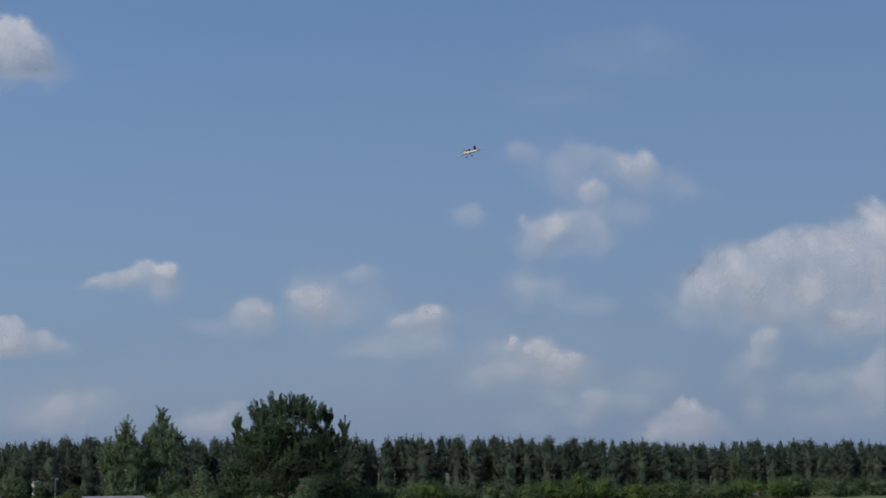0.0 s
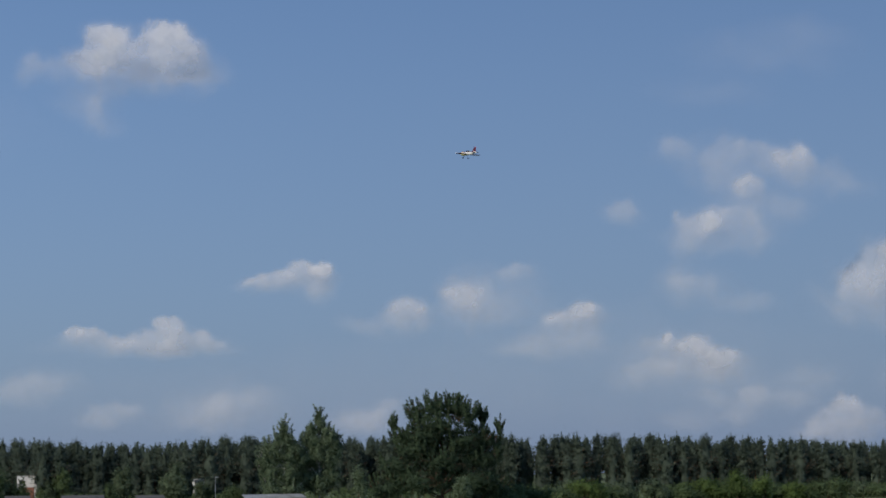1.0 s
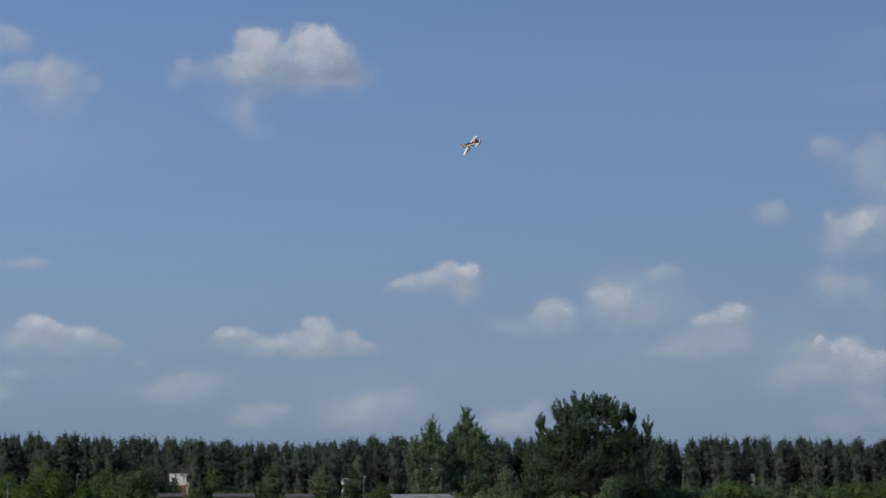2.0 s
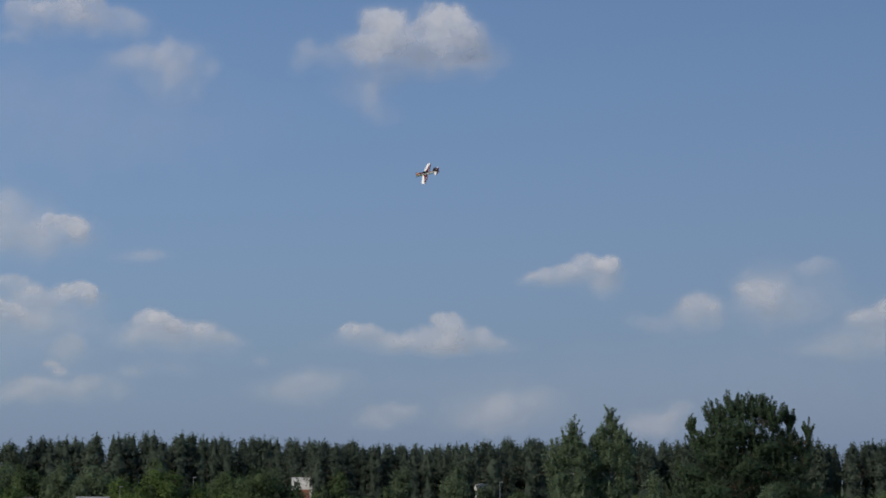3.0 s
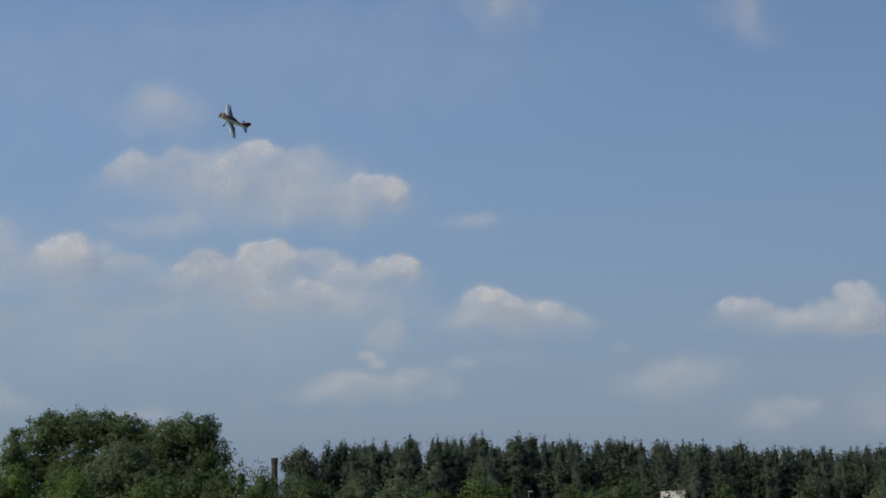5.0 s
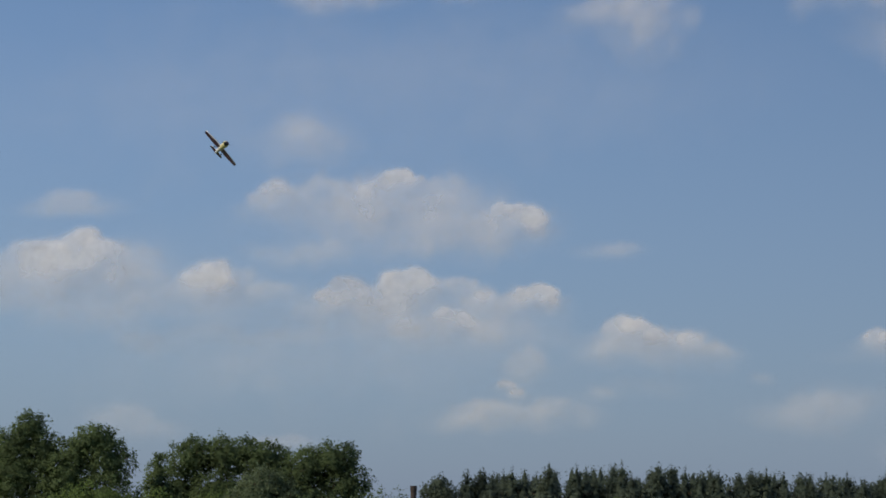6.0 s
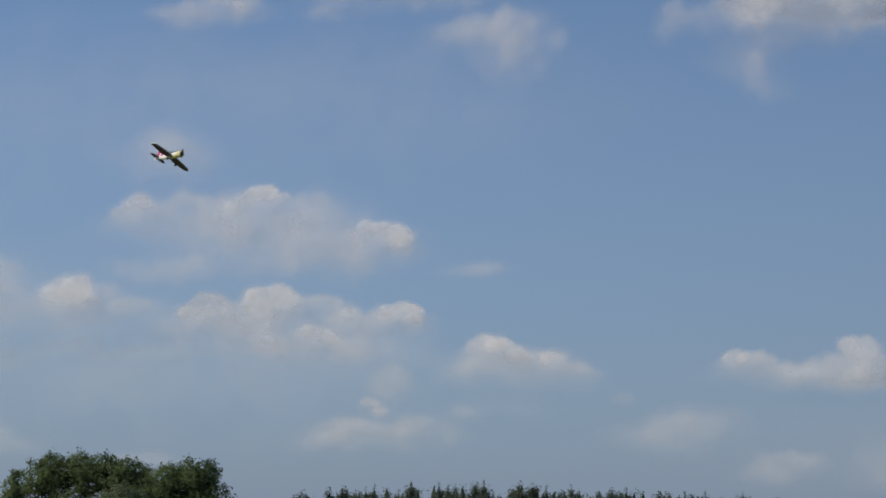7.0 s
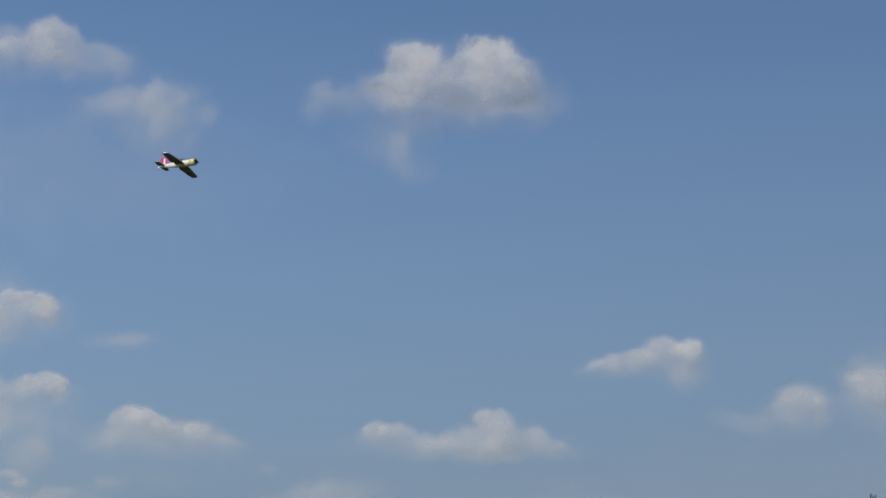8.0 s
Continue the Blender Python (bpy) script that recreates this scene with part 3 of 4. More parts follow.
def shrubs():
    rng = np.random.default_rng(31)

    def shrub(x, y, w, h, mat, lab):
        lobes = [(rng.uniform(-0.55, 0.55) * w, rng.uniform(-0.3, 0.3) * w, h * rng.uniform(0.25, 0.62), w * rng.uniform(0.35, 0.6), w * 0.45, h * rng.uniform(0.26, 0.38)) for _ in range(6)]
        lobes.append((0, 0, h * 0.68, w * 0.45, w * 0.4, h * 0.3))
        tagged(lobed_tree("shrub", (x, y, 0), int(rng.integers(1e6)), 0.08, lobes, mat, BARK, leaf=0.22, per=9, twigs=0.82, soft=0.25, fork=0.1), lab, "shrub", "shrubs before the forest")

    bright, dull, grey = "bright yellow-green shrub in front of the forest", "dark green shrub at the forest's foot", "grey-green willow shrub before the pines"
    shrub(-19.0, 238, 3.6, 6.9, SHRUB_LEAF, bright)
    for x, y, w, h, m, lab in [
        (-14.4, 239, 2.6, 4.4, SHRUB_LEAF, bright), (-11.0, 240, 1.8, 3.4, SHRUB_LEAF, bright), (-27.2, 243, 3.2, 6.9, WILLOW_LEAF, grey), (-31.2, 246, 3.0, 7.4, WILLOW_LEAF, grey),
        (-24.0, 241, 2.6, 5.2, SHRUB_LEAF, bright), (-7.2, 244, 3.4, 6.6, BROAD_LEAF, dull), (-3.6, 246, 2.4, 4.2, BROAD_LEAF, dull), (-36.4, 248, 3.2, 6.6, BROAD_LEAF, dull), (-40.5, 246, 3.0, 7.8, BROAD_LEAF, dull), (-38.2, 250, 2.6, 6.9, WILLOW_LEAF, grey), (-43.2, 249, 2.6, 8.2, BROAD_LEAF, dull),
        (-45.2, 250, 3.4, 8.6, BROAD_LEAF, dull), (-48.4, 251, 2.6, 8.0, BROAD_LEAF, dull), (-35.4, 236, 2.0, 3.8, SHRUB_LEAF, bright), (-40.0, 234, 2.4, 3.6, SHRUB_LEAF, bright), (8.4, 250, 2.2, 3.8, BROAD_LEAF, dull), (17.0, 252, 2.8, 5.4, WILLOW_LEAF, grey),
        (24.8, 250, 2.0, 3.4, BROAD_LEAF, dull), (39.8, 238, 1.6, 6.2, BIRCH_LEAF, "slim pale young birch"), (52.6, 234, 1.3, 4.4, BIRCH_LEAF, "slim pale young birch"), (11.0, 256, 2.2, 6.6, WILLOW_LEAF, grey),
        (94.0, 244, 2.8, 4.6, SHRUB_LEAF, bright), (99.0, 246, 2.4, 3.8, SHRUB_LEAF, bright), (72.0, 244, 3.6, 3.5, SHRUB_LEAF, bright), (152.0, 250, 3.2, 4.4, SHRUB_LEAF, bright), (0.6, 257, 1.2, 4.6, WILLOW_LEAF, grey), (21.9, 257, 0.9, 3.5, BROAD_LEAF, dull), (20.9, 256, 0.7, 4.3, WILLOW_LEAF, grey), (-0.5, 257.5, 0.7, 3.4, BROAD_LEAF, dull), (-2.75, 258.2, 0.3, 5.6, BROAD_LEAF, "thin dark sapling before a white house"), (-3.9, 258.0, 0.7, 3.6, BROAD_LEAF, dull),
        (-62.0, 239, 3.9, 8.1, SHRUB_LEAF, bright), (-58.5, 243, 3.3, 7.7, SHRUB_LEAF, bright), (-55.4, 238, 3.6, 7.7, SHRUB_LEAF, bright), (-50.3, 241, 3.3, 6.5, SHRUB_LEAF, bright), (-69.7, 241, 4.2, 8.6, SHRUB_LEAF, bright), (-66.0, 238, 3.3, 7.9, SHRUB_LEAF, bright),
        (2.5, 258, 2.4, 6.8, BROAD_LEAF, dull), (-12.0, 255, 3.0, 6.0, BROAD_LEAF, dull), (-51.8, 252, 3.0, 7.4, BROAD_LEAF, dull), (-41.6, 252, 2.4, 7.4, BROAD_LEAF, dull), (-39.4, 253, 2.4, 7.2, BROAD_LEAF, dull), (124.5, 256, 1.8, 8.6, WILLOW_LEAF, "pale slim tree at the forest edge"), (17.6, 257, 1.8, 7.4, WILLOW_LEAF, "pale slim tree at the forest edge"),
    ]:
        shrub(x, y, w, h, m, lab)
    x = 58.0
    while x < 166:
        shrub(x, rng.uniform(246, 253), rng.uniform(2.2, 4.6), rng.uniform(2.0, 3.5), (BROAD_LEAF, WILLOW_LEAF, BROAD_LEAF, SHRUB_LEAF)[int(rng.integers(4))], dull)
        x += rng.uniform(2.4, 4.4)


single_trees()
shrubs()


# ---- buildings ----
def house(at, w, d, h, wall, roof, lab, gable=0.9, doors=(), windows=()):
    root = new("house")
    root.matrix_basis = pose(*at)
    part("wall", box(-w / 2, w / 2, 0, d, 0, h, 0.02), wall, root)
    bm = bmesh.new()
    e, t = (0.25 if gable > 0.2 else 0.03), 0.1
    pts = [(-w / 2 - e, h), (0, h + gable), (w / 2 + e, h), (w / 2 + e, h + t), (0, h + gable + t), (-w / 2 - e, h + t)]
    a = [bm.verts.new((x, -e, z)) for x, z in pts]
    b = [bm.verts.new((x, d + e, z)) for x, z in pts]
    for i in range(6):
        bm.faces.new((a[i], a[(i + 1) % 6], b[(i + 1) % 6], b[i]))
    for q, s in ((a, -1), (b, 1)):
        for k in ((0, 1, 4, 5), (1, 2, 3, 4)):
            bm.faces.new([q[i] for i in (k if s > 0 else k[::-1])])
    bmesh.ops.recalc_face_normals(bm, faces=bm.faces[:])
    part("roof", bm, roof, root)
    bm = bmesh.new()
    g = [bm.verts.new(p) for p in ((-w / 2, 0.01, h), (w / 2, 0.01, h), (0, 0.01, h + gable), (-w / 2, 0.16, h), (w / 2, 0.16, h), (0, 0.16, h + gable))]
    for k in ((0, 1, 2), (5, 4, 3), (0, 3, 4, 1), (1, 4, 5, 2), (2, 5, 3, 0)):
        bm.faces.new([g[i] for i in k])
    part("gable", bm, wall, root)
    for x, z, a_, c in windows:
        win = part("window", box(x - a_ / 2, x + a_ / 2, -0.06, 0.0, z, z + c, 0.01), PLASTER, root)
        part("pane", box(x - a_ / 2 + 0.06, x + a_ / 2 - 0.06, -0.075, -0.06, z + 0.06, z + c - 0.06), GLASS_DARK, win)
    for x, a_, c in doors:
        part("door", box(x - a_ / 2, x + a_ / 2, -0.05, 0.0, 0.0, c, 0.01), BRICK_RED, root, "red-brown gate")
    return tagged(root, lab, "house")


def shed(x0, x1, y, h, roof, wall, lab, rise=0.25):
    root = new("shed")
    root.matrix_basis = pose((x0 + x1) / 2, y, 0)
    w, d = x1 - x0, 4.5
    part("wall", box(-w / 2, w / 2, 0, d, 0, h - 0.12, 0.02), wall, root)
    bm = bmesh.new()
    p = [(-w / 2 - 0.2, -0.25, h - 0.1), (w / 2 + 0.2, -0.25, h - 0.1), (w / 2 + 0.2, d + 0.2, h + rise), (-w / 2 - 0.2, d + 0.2, h + rise)]
    lo, hi = [bm.verts.new(q) for q in p], [bm.verts.new((q[0], q[1], q[2] + 0.1)) for q in p]
    bm.faces.new(lo[::-1]), bm.faces.new(hi)
    for i in range(4):
        bm.faces.new((lo[i], lo[(i + 1) % 4], hi[(i + 1) % 4], hi[i]))
    part("roof", bm, roof, root)
    for k in range(max(1, int(w // 3.2))):
        x = -w / 2 + 1.4 + k * 3.2
        if x + 1.2 < w / 2:
            part("garage_door", box(x - 1.1, x + 1.1, -0.06, 0.0, 0.0, h - 0.4, 0.01), TIMBER, root)
    return tagged(root, lab, "shed", "garages before the forest")


def buildings():
    house((-0.9, 261.5, 0), 5.4, 4.0, 4.75, PLASTER, PLASTER, "white plastered house with a red-brown gate behind pines", 0.12, [(-1.15, 1.5, 3.3)], [(-2.2, 3.6, 0.5, 0.8), (-0.2, 3.7, 0.5, 0.8), (1.6, 3.6, 0.5, 0.8)])
    house((21.5, 261.5, 0), 2.0, 3.0, 3.9, PLASTER, PLASTER, "small white plastered outbuilding among trees", 0.12, [], [(0.3, 2.4, 0.5, 0.7)])
    shed(-28.4, -24.9, 236, 2.0, SLATE, CONCRETE, "low shed with a pale sheet-metal roof", 0.45)
    shed(-32.4, -29.2, 238, 1.95, TAR, PLASTER, "low whitish shed with a dark roof")
    shed(-37.6, -34.4, 240, 2.1, TAR, TIMBER, "low grey timber shed")
    shed(-4.6, -1.8, 238, 2.0, TAR, BRICK_OLD, "low dark brick garage with a tar roof")
    shed(2.4, 7.4, 240, 1.92, TAR, TIMBER, "low dark timber garage row with a tar roof")
    shed(11.8, 15.0, 240, 1.8, TAR, BRICK_OLD, "low garage with a grey roof")
    shed(24.8, 32.0, 232, 1.75, SLATE, PLASTER, "low white garage with a pale roof")
    # chimney
    root = new("factory_chimney")
    root.matrix_basis = pose(-48.2, 285, 0)
    v, f = tube([(0, 0, 0), (0, 0, 8.1), (0, 0, 8.15), (0, 0, 8.7)], [0.5, 0.34, 0.4, 0.4], 16)
    part("shaft", mesh_from("shaft", v, f, BRICK_OLD), BRICK_OLD, root)
    v, f = tube([(0, 0, 8.7), (0, 0, 8.8)], [0.43, 0.41], 16)
    part("rim", mesh_from("rim", v, f, BRICK_OLD), BRICK_OLD, root)
    tagged(root, "dark brick factory chimney beside the forest", "chimney")
    # street lamp and pole
    for x, y, h in ((21.3, 237, 4.3), (-23.2, 237, 3.7), (-15.1, 243.0, 4.8)):
        root = new("street_lamp")
        root.matrix_basis = pose(x, y, 0)
        v, f = tube([(0, 0, 0), (0, 0, h)], [0.035, 0.022], 8)
        part("pole", mesh_from("pole", v, f, STEEL), STEEL, root)
        part("lamp_head", box(-0.05, 0.38, -0.07, 0.07, h - 0.02, h + 0.07, 0.02), STEEL, root)
        tagged(root, "slim grey street lamp before the forest", "street lamp")


buildings()


# ---- clouds ----
def cloud(y, label, puffs):
    """One cumulus: a hollow body swelling towards and away from the viewer, whose density comes from a few round puffs broken up by noise."""
    p = np.array(puffs)
    x0, x1 = (p[:, 0] - 2.7 * p[:, 2]).min(), (p[:, 0] + 2.7 * p[:, 2]).max()
    z0, z1 = (p[:, 1] - 2.7 * p[:, 3]).min(), (p[:, 1] + 2.7 * p[:, 3]).max()
    step = max(0.34, ((x1 - x0) * (z1 - z0) / (13500 if p[:, 4].max() > 0.35 else 3500)) ** 0.5)
    nx, nz = int((x1 - x0) / step) + 2, int((z1 - z0) / step) + 2
    X, Z = np.meshgrid(np.linspace(x0, x1, nx), np.linspace(z0, z1, nz))
    A, B, A1, B1 = (np.zeros_like(X) for _ in range(4))
    for j in range(nz):
        for i in range(nx):
            g = noise.noise_vector((X[j, i] * 0.16, Z[j, i] * 0.16, y))
            q = g + 0.55 * noise.noise_vector((X[j, i] * 0.42, Z[j, i] * 0.42, y + 7)) + 0.3 * noise.noise_vector((X[j, i], Z[j, i], y + 3)) + 0.16 * noise.noise_vector((X[j, i] * 2.1, Z[j, i] * 2.1, y + 5))
            A[j, i], B[j, i], A1[j, i], B1[j, i] = q.x, q.y, g.x, g.y
    clear, swell = np.ones_like(X), np.zeros_like(X)
    # small billows swell from the upper rim of each dense puff
    rng = np.random.default_rng(int(y * 100) + len(puffs))
    billows = []
    for cx, cz, rx, rz, s in puffs:
        if s >= 0.5:
            for a in rng.uniform(0.2, 2.95, 6):
                b = min(rx, rz) * rng.uniform(0.24, 0.42)
                billows.append((cx + rx * 0.82 * math.cos(a), cz + rz * 0.82 * math.sin(a), b * 1.25, b, s * rng.uniform(0.3, 0.65)))
    for cx, cz, rx, rz, s in puffs + billows:
        w = 0.55 * min(rx, rz) + 0.25
        dx, dz = (X - cx + A * w) / rx, (Z - cz + B * w) / rz
        r2 = dx * dx + dz * dz
        # firm above, dissolving below; thin puffs are soft all round
        firm = min(1.0, max(0.0, (s - 0.45) / 0.35))
        e = np.clip((1.18 - 0.03 * firm - np.sqrt(r2)) / (0.5 - 0.12 * firm), 0, 1)
        crisp = e * e * (3 - 2 * e)
        vague = 0.82 * np.exp(-0.68 * r2)
        u = np.clip(dz * 0.9 + 0.6, 0, 1)
        u = u * u * (3 - 2 * u) * min(1.0, max(0.0, (s - 0.22) / 0.35))
        clear *= 1 - s * (u * crisp + (1 - u) * vague)
        if (cx, cz, rx, rz, s) in billows:
            continue
        swell = swell + s * np.exp(-0.7 * (((X - cx + 0.6 * A1 * w) / rx) ** 2 + ((Z - cz + 0.6 * B1 * w) / rz) ** 2)) * min(rx, rz) * 0.42
    D = 1 - clear
    edge = np.minimum.reduce([(X - x0), (x1 - X), (Z - z0), (z1 - Z)]) / 2.0
    D = np.clip((D - 0.02) / 0.98, 0, 1) * np.clip(edge, 0, 1)
    n = nx * nz
    front = np.stack([X, y - swell, Z], -1).reshape(-1, 3)
    idx = np.arange(n).reshape(nz, nx)
    quads = np.stack([idx[:-1, :-1], idx[:-1, 1:], idx[1:, 1:], idx[1:, :-1]], -1).reshape(-1, 4)
    keep = D.reshape(-1)[quads].max(1) > 0.004
    me = bpy.data.meshes.new("cloud")
    back = np.stack([X, y + 0.4 + 1.2 * swell, Z], -1).reshape(-1, 3)
    skin = quads[keep]
    me.from_pydata(np.concatenate([front, back]).tolist(), [], np.concatenate([skin, skin[:, ::-1] + n]).tolist())
    att = me.attributes.new("fullness", "FLOAT", "POINT")
    att.data.foreach_set("value", np.tile(D.reshape(-1), 2))
    me.materials.append(CLOUD)
    me.polygons.foreach_set("use_smooth", [True] * len(me.polygons))
    me.update()
    tagged(new("cloud", me), label, "cloud", "clouds")


cloud(309.00, "large white cumulus cloud with a flat grey base", [(7.9, 76.0, 4.1, 3.9, 0.75), (6.1, 73.6, 3.6, 2.0, 0.6), (11.5, 76.0, 2.2, 2.6, 0.5), (16.6, 75.4, 4.6, 3.7, 0.7), (20.7, 76.4, 4.6, 3.9, 0.85), (24.4, 74.9, 2.5, 2.8, 0.8), (13.4, 73.4, 9.1, 1.9, 0.57), (19.8, 72.8, 5.5, 1.3, 0.47), (8.3, 77.4, 2.7, 2.4, 0.5), (3.8, 73.6, 2.0, 1.9, 0.35)])
cloud(311.45, "faint torn cloud shred below a cumulus", [(-2.5, 74.3, 1.8, 1.6, 0.4), (-3.9, 72.0, 1.4, 1.4, 0.25), (-0.5, 73.4, 1.8, 0.9, 0.25), (7.6, 66.1, 1.8, 2.6, 0.36), (9.9, 63.5, 2.3, 1.5, 0.18), (6.2, 68.1, 4.6, 2.3, 0.2), (13.5, 70.1, 5.5, 1.9, 0.2)])
cloud(309.35, "small wedge-shaped white cloud", [(45.7, 38.3, 2.0, 1.8, 0.72), (42.5, 38.5, 3.6, 1.5, 0.62), (38.4, 37.3, 3.6, 1.4, 0.6), (34.8, 36.4, 2.5, 1.0, 0.5), (45.0, 35.6, 1.4, 1.6, 0.45), (46.9, 36.9, 1.1, 1.8, 0.4)])
cloud(311.80, "long low white cumulus cloud", [(20.5, 29.0, 2.7, 1.8, 0.85), (23.7, 27.7, 3.6, 1.6, 0.7), (17.8, 27.4, 4.5, 1.6, 0.55), (26.4, 26.6, 3.1, 1.0, 0.5), (11.9, 26.5, 3.6, 1.2, 0.5), (7.4, 27.6, 2.7, 1.2, 0.58), (4.9, 27.8, 2.0, 1.2, 0.58), (15.5, 26.1, 10.9, 1.2, 0.38), (21.4, 26.5, 3.6, 1.2, 0.5)])
cloud(309.70, "small soft round cloud", [(60.5, 31.4, 3.7, 2.3, 0.55), (62.2, 31.8, 2.0, 1.8, 0.25), (58.2, 30.7, 2.0, 1.6, 0.3), (52.5, 29.9, 2.9, 1.1, 0.28)])
cloud(312.15, "soft grey-white puffy cloud", [(71.1, 34.7, 3.5, 2.8, 0.6), (73.0, 36.1, 3.7, 2.6, 0.35), (69.7, 36.5, 2.3, 2.3, 0.3), (76.2, 33.8, 5.6, 2.8, 0.3), (80.0, 39.4, 3.3, 1.4, 0.4), (81.8, 34.8, 3.7, 2.8, 0.22), (73.4, 32.4, 4.7, 2.0, 0.4)])
cloud(310.05, "ragged white cloud with a bright top", [(91.6, 31.6, 2.5, 2.0, 0.65), (88.0, 30.2, 3.6, 1.8, 0.5), (93.4, 31.8, 2.1, 1.4, 0.4), (85.9, 26.6, 6.7, 2.0, 0.38), (93.1, 27.3, 3.1, 2.2, 0.35), (79.8, 25.5, 3.2, 0.9, 0.3)])
cloud(312.50, "white cloud with a bright crest and hazy base", [(114.0, 25.6, 4.1, 2.8, 0.75), (118.3, 24.1, 3.5, 1.7, 0.58), (108.4, 27.5, 1.3, 0.9, 0.75), (106.5, 26.1, 4.3, 2.2, 0.4), (105.4, 22.5, 5.3, 2.0, 0.45), (111.8, 22.0, 7.6, 2.0, 0.35), (118.2, 21.6, 4.4, 2.0, 0.35)])
cloud(310.40, "broken white cloud heap with blue gaps", [(113.9, 46.9, 4.4, 2.9, 0.6), (116.5, 49.0, 3.3, 2.3, 0.4), (122.4, 48.4, 5.0, 3.3, 0.48), (124.0, 54.1, 3.7, 2.5, 0.6), (131.4, 51.2, 3.4, 2.1, 0.33), (119.7, 58.8, 5.0, 3.7, 0.38), (125.7, 61.2, 5.0, 2.6, 0.42), (133.2, 59.6, 5.1, 3.4, 0.64), (142.2, 55.7, 4.8, 2.3, 0.33), (110.6, 61.6, 3.5, 2.1, 0.38), (111.4, 44.7, 1.9, 2.0, 0.35), (126.0, 46.7, 2.2, 1.9, 0.3)])
cloud(312.85, "tiny pale cloud puff", [(100.7, 51.0, 3.0, 1.8, 0.42)])
cloud(310.75, "thin flat pale cloud", [(113.8, 36.9, 4.9, 2.5, 0.38), (110.6, 38.2, 2.6, 1.8, 0.28), (123.7, 34.0, 4.0, 1.4, 0.28)])
cloud(313.20, "very large white cumulus bank with grey underside", [(150.0, 41.2, 5.2, 4.0, 0.62), (145.8, 37.4, 4.0, 3.7, 0.58), (155.2, 42.4, 5.9, 4.1, 0.62), (163.5, 44.2, 6.6, 4.5, 0.68), (171.9, 44.3, 6.0, 4.4, 0.62), (178.1, 47.2, 5.5, 4.9, 0.62), (183.1, 51.2, 4.3, 4.2, 0.78), (188.0, 49.6, 5.6, 5.0, 0.72), (158.6, 37.1, 13.1, 4.3, 0.55), (170.4, 38.4, 12.1, 4.9, 0.49), (181.4, 39.6, 9.8, 5.5, 0.47), (176.2, 31.4, 5.5, 2.6, 0.58), (182.3, 33.1, 4.9, 3.0, 0.55), (191.3, 42.0, 10.0, 6.6, 0.57), (164.3, 32.9, 10.7, 2.7, 0.31)])
cloud(311.10, "small upright pale cloud", [(157.1, 27.7, 2.9, 2.6, 0.5), (155.3, 24.7, 2.8, 1.7, 0.33)])
cloud(309.00, "low white cloud over the far forest", [(140.2, 14.2, 4.0, 2.6, 0.6), (136.8, 12.0, 4.0, 2.0, 0.52), (144.1, 13.7, 3.6, 2.1, 0.48), (134.5, 10.7, 2.9, 1.0, 0.42), (141.2, 11.7, 6.7, 1.6, 0.42)])
cloud(311.45, "flat hazy cloud low over the forest", [(124.7, 17.4, 3.5, 2.2, 0.44), (131.3, 16.9, 4.0, 1.5, 0.34), (133.7, 21.0, 5.6, 2.3, 0.34), (116.0, 17.4, 3.9, 1.4, 0.3), (120.3, 13.9, 3.5, 1.5, 0.27), (110.6, 13.1, 4.5, 1.4, 0.22)])
cloud(309.35, "hazy layered cloud low in the sky", [(151.9, 20.9, 3.7, 2.6, 0.3), (165.7, 20.2, 5.6, 1.6, 0.34), (171.3, 14.1, 10.7, 2.6, 0.26), (154.5, 15.6, 1.7, 2.3, 0.3), (178.7, 18.9, 4.3, 3.7, 0.4), (180.1, 23.1, 4.3, 2.7, 0.44), (173.6, 21.5, 4.8, 1.9, 0.3)])
cloud(311.80, "small pale cloud low over the forest", [(11.1, 15.4, 3.8, 1.6, 0.46), (15.1, 15.7, 1.2, 0.7, 0.3), (8.4, 14.5, 2.0, 1.1, 0.34)])
cloud(309.70, "broad hazy pale cloud low over the forest", [(30.2, 16.1, 6.8, 2.5, 0.36), (34.3, 17.9, 2.9, 1.3, 0.3), (25.3, 16.6, 4.0, 2.2, 0.28), (27.1, 13.9, 6.3, 1.6, 0.22)])
cloud(312.15, "flat pale cloud low over the forest", [(-2.0, 19.5, 5.8, 2.0, 0.36), (2.1, 20.6, 2.9, 1.3, 0.25), (-6.0, 18.6, 3.6, 1.1, 0.22)])
cloud(310.05, "hazy cloud behind a pine", [(53.3, 14.0, 4.1, 1.8, 0.4), (57.4, 15.8, 2.4, 1.3, 0.36), (50.6, 13.1, 3.6, 1.3, 0.3)])
cloud(312.50, "wide cumulus bank with bright lobes and grey base", [(-57.5, 50.6, 2.5, 1.1, 0.9), (-54.8, 50.1, 1.4, 0.6, 0.7), (-74.5, 49.2, 2.4, 1.6, 0.6), (-76.4, 47.5, 2.2, 1.6, 0.65), (-72.5, 48.2, 3.2, 2.2, 0.5), (-67.7, 48.8, 3.6, 1.9, 0.5), (-63.0, 48.0, 3.1, 1.9, 0.5), (-59.8, 48.3, 3.1, 2.7, 0.5), (-53.6, 47.8, 5.4, 2.5, 0.47), (-57.4, 44.4, 11.5, 3.5, 0.43), (-48.9, 45.0, 5.3, 3.8, 0.4), (-40.2, 44.7, 2.4, 1.5, 0.82), (-38.6, 43.0, 1.8, 1.7, 0.72), (-42.8, 45.3, 1.9, 0.9, 0.6), (-43.9, 42.7, 4.9, 2.4, 0.47), (-67.6, 46.1, 7.9, 1.9, 0.36), (-50.4, 41.3, 7.6, 1.5, 0.27)])
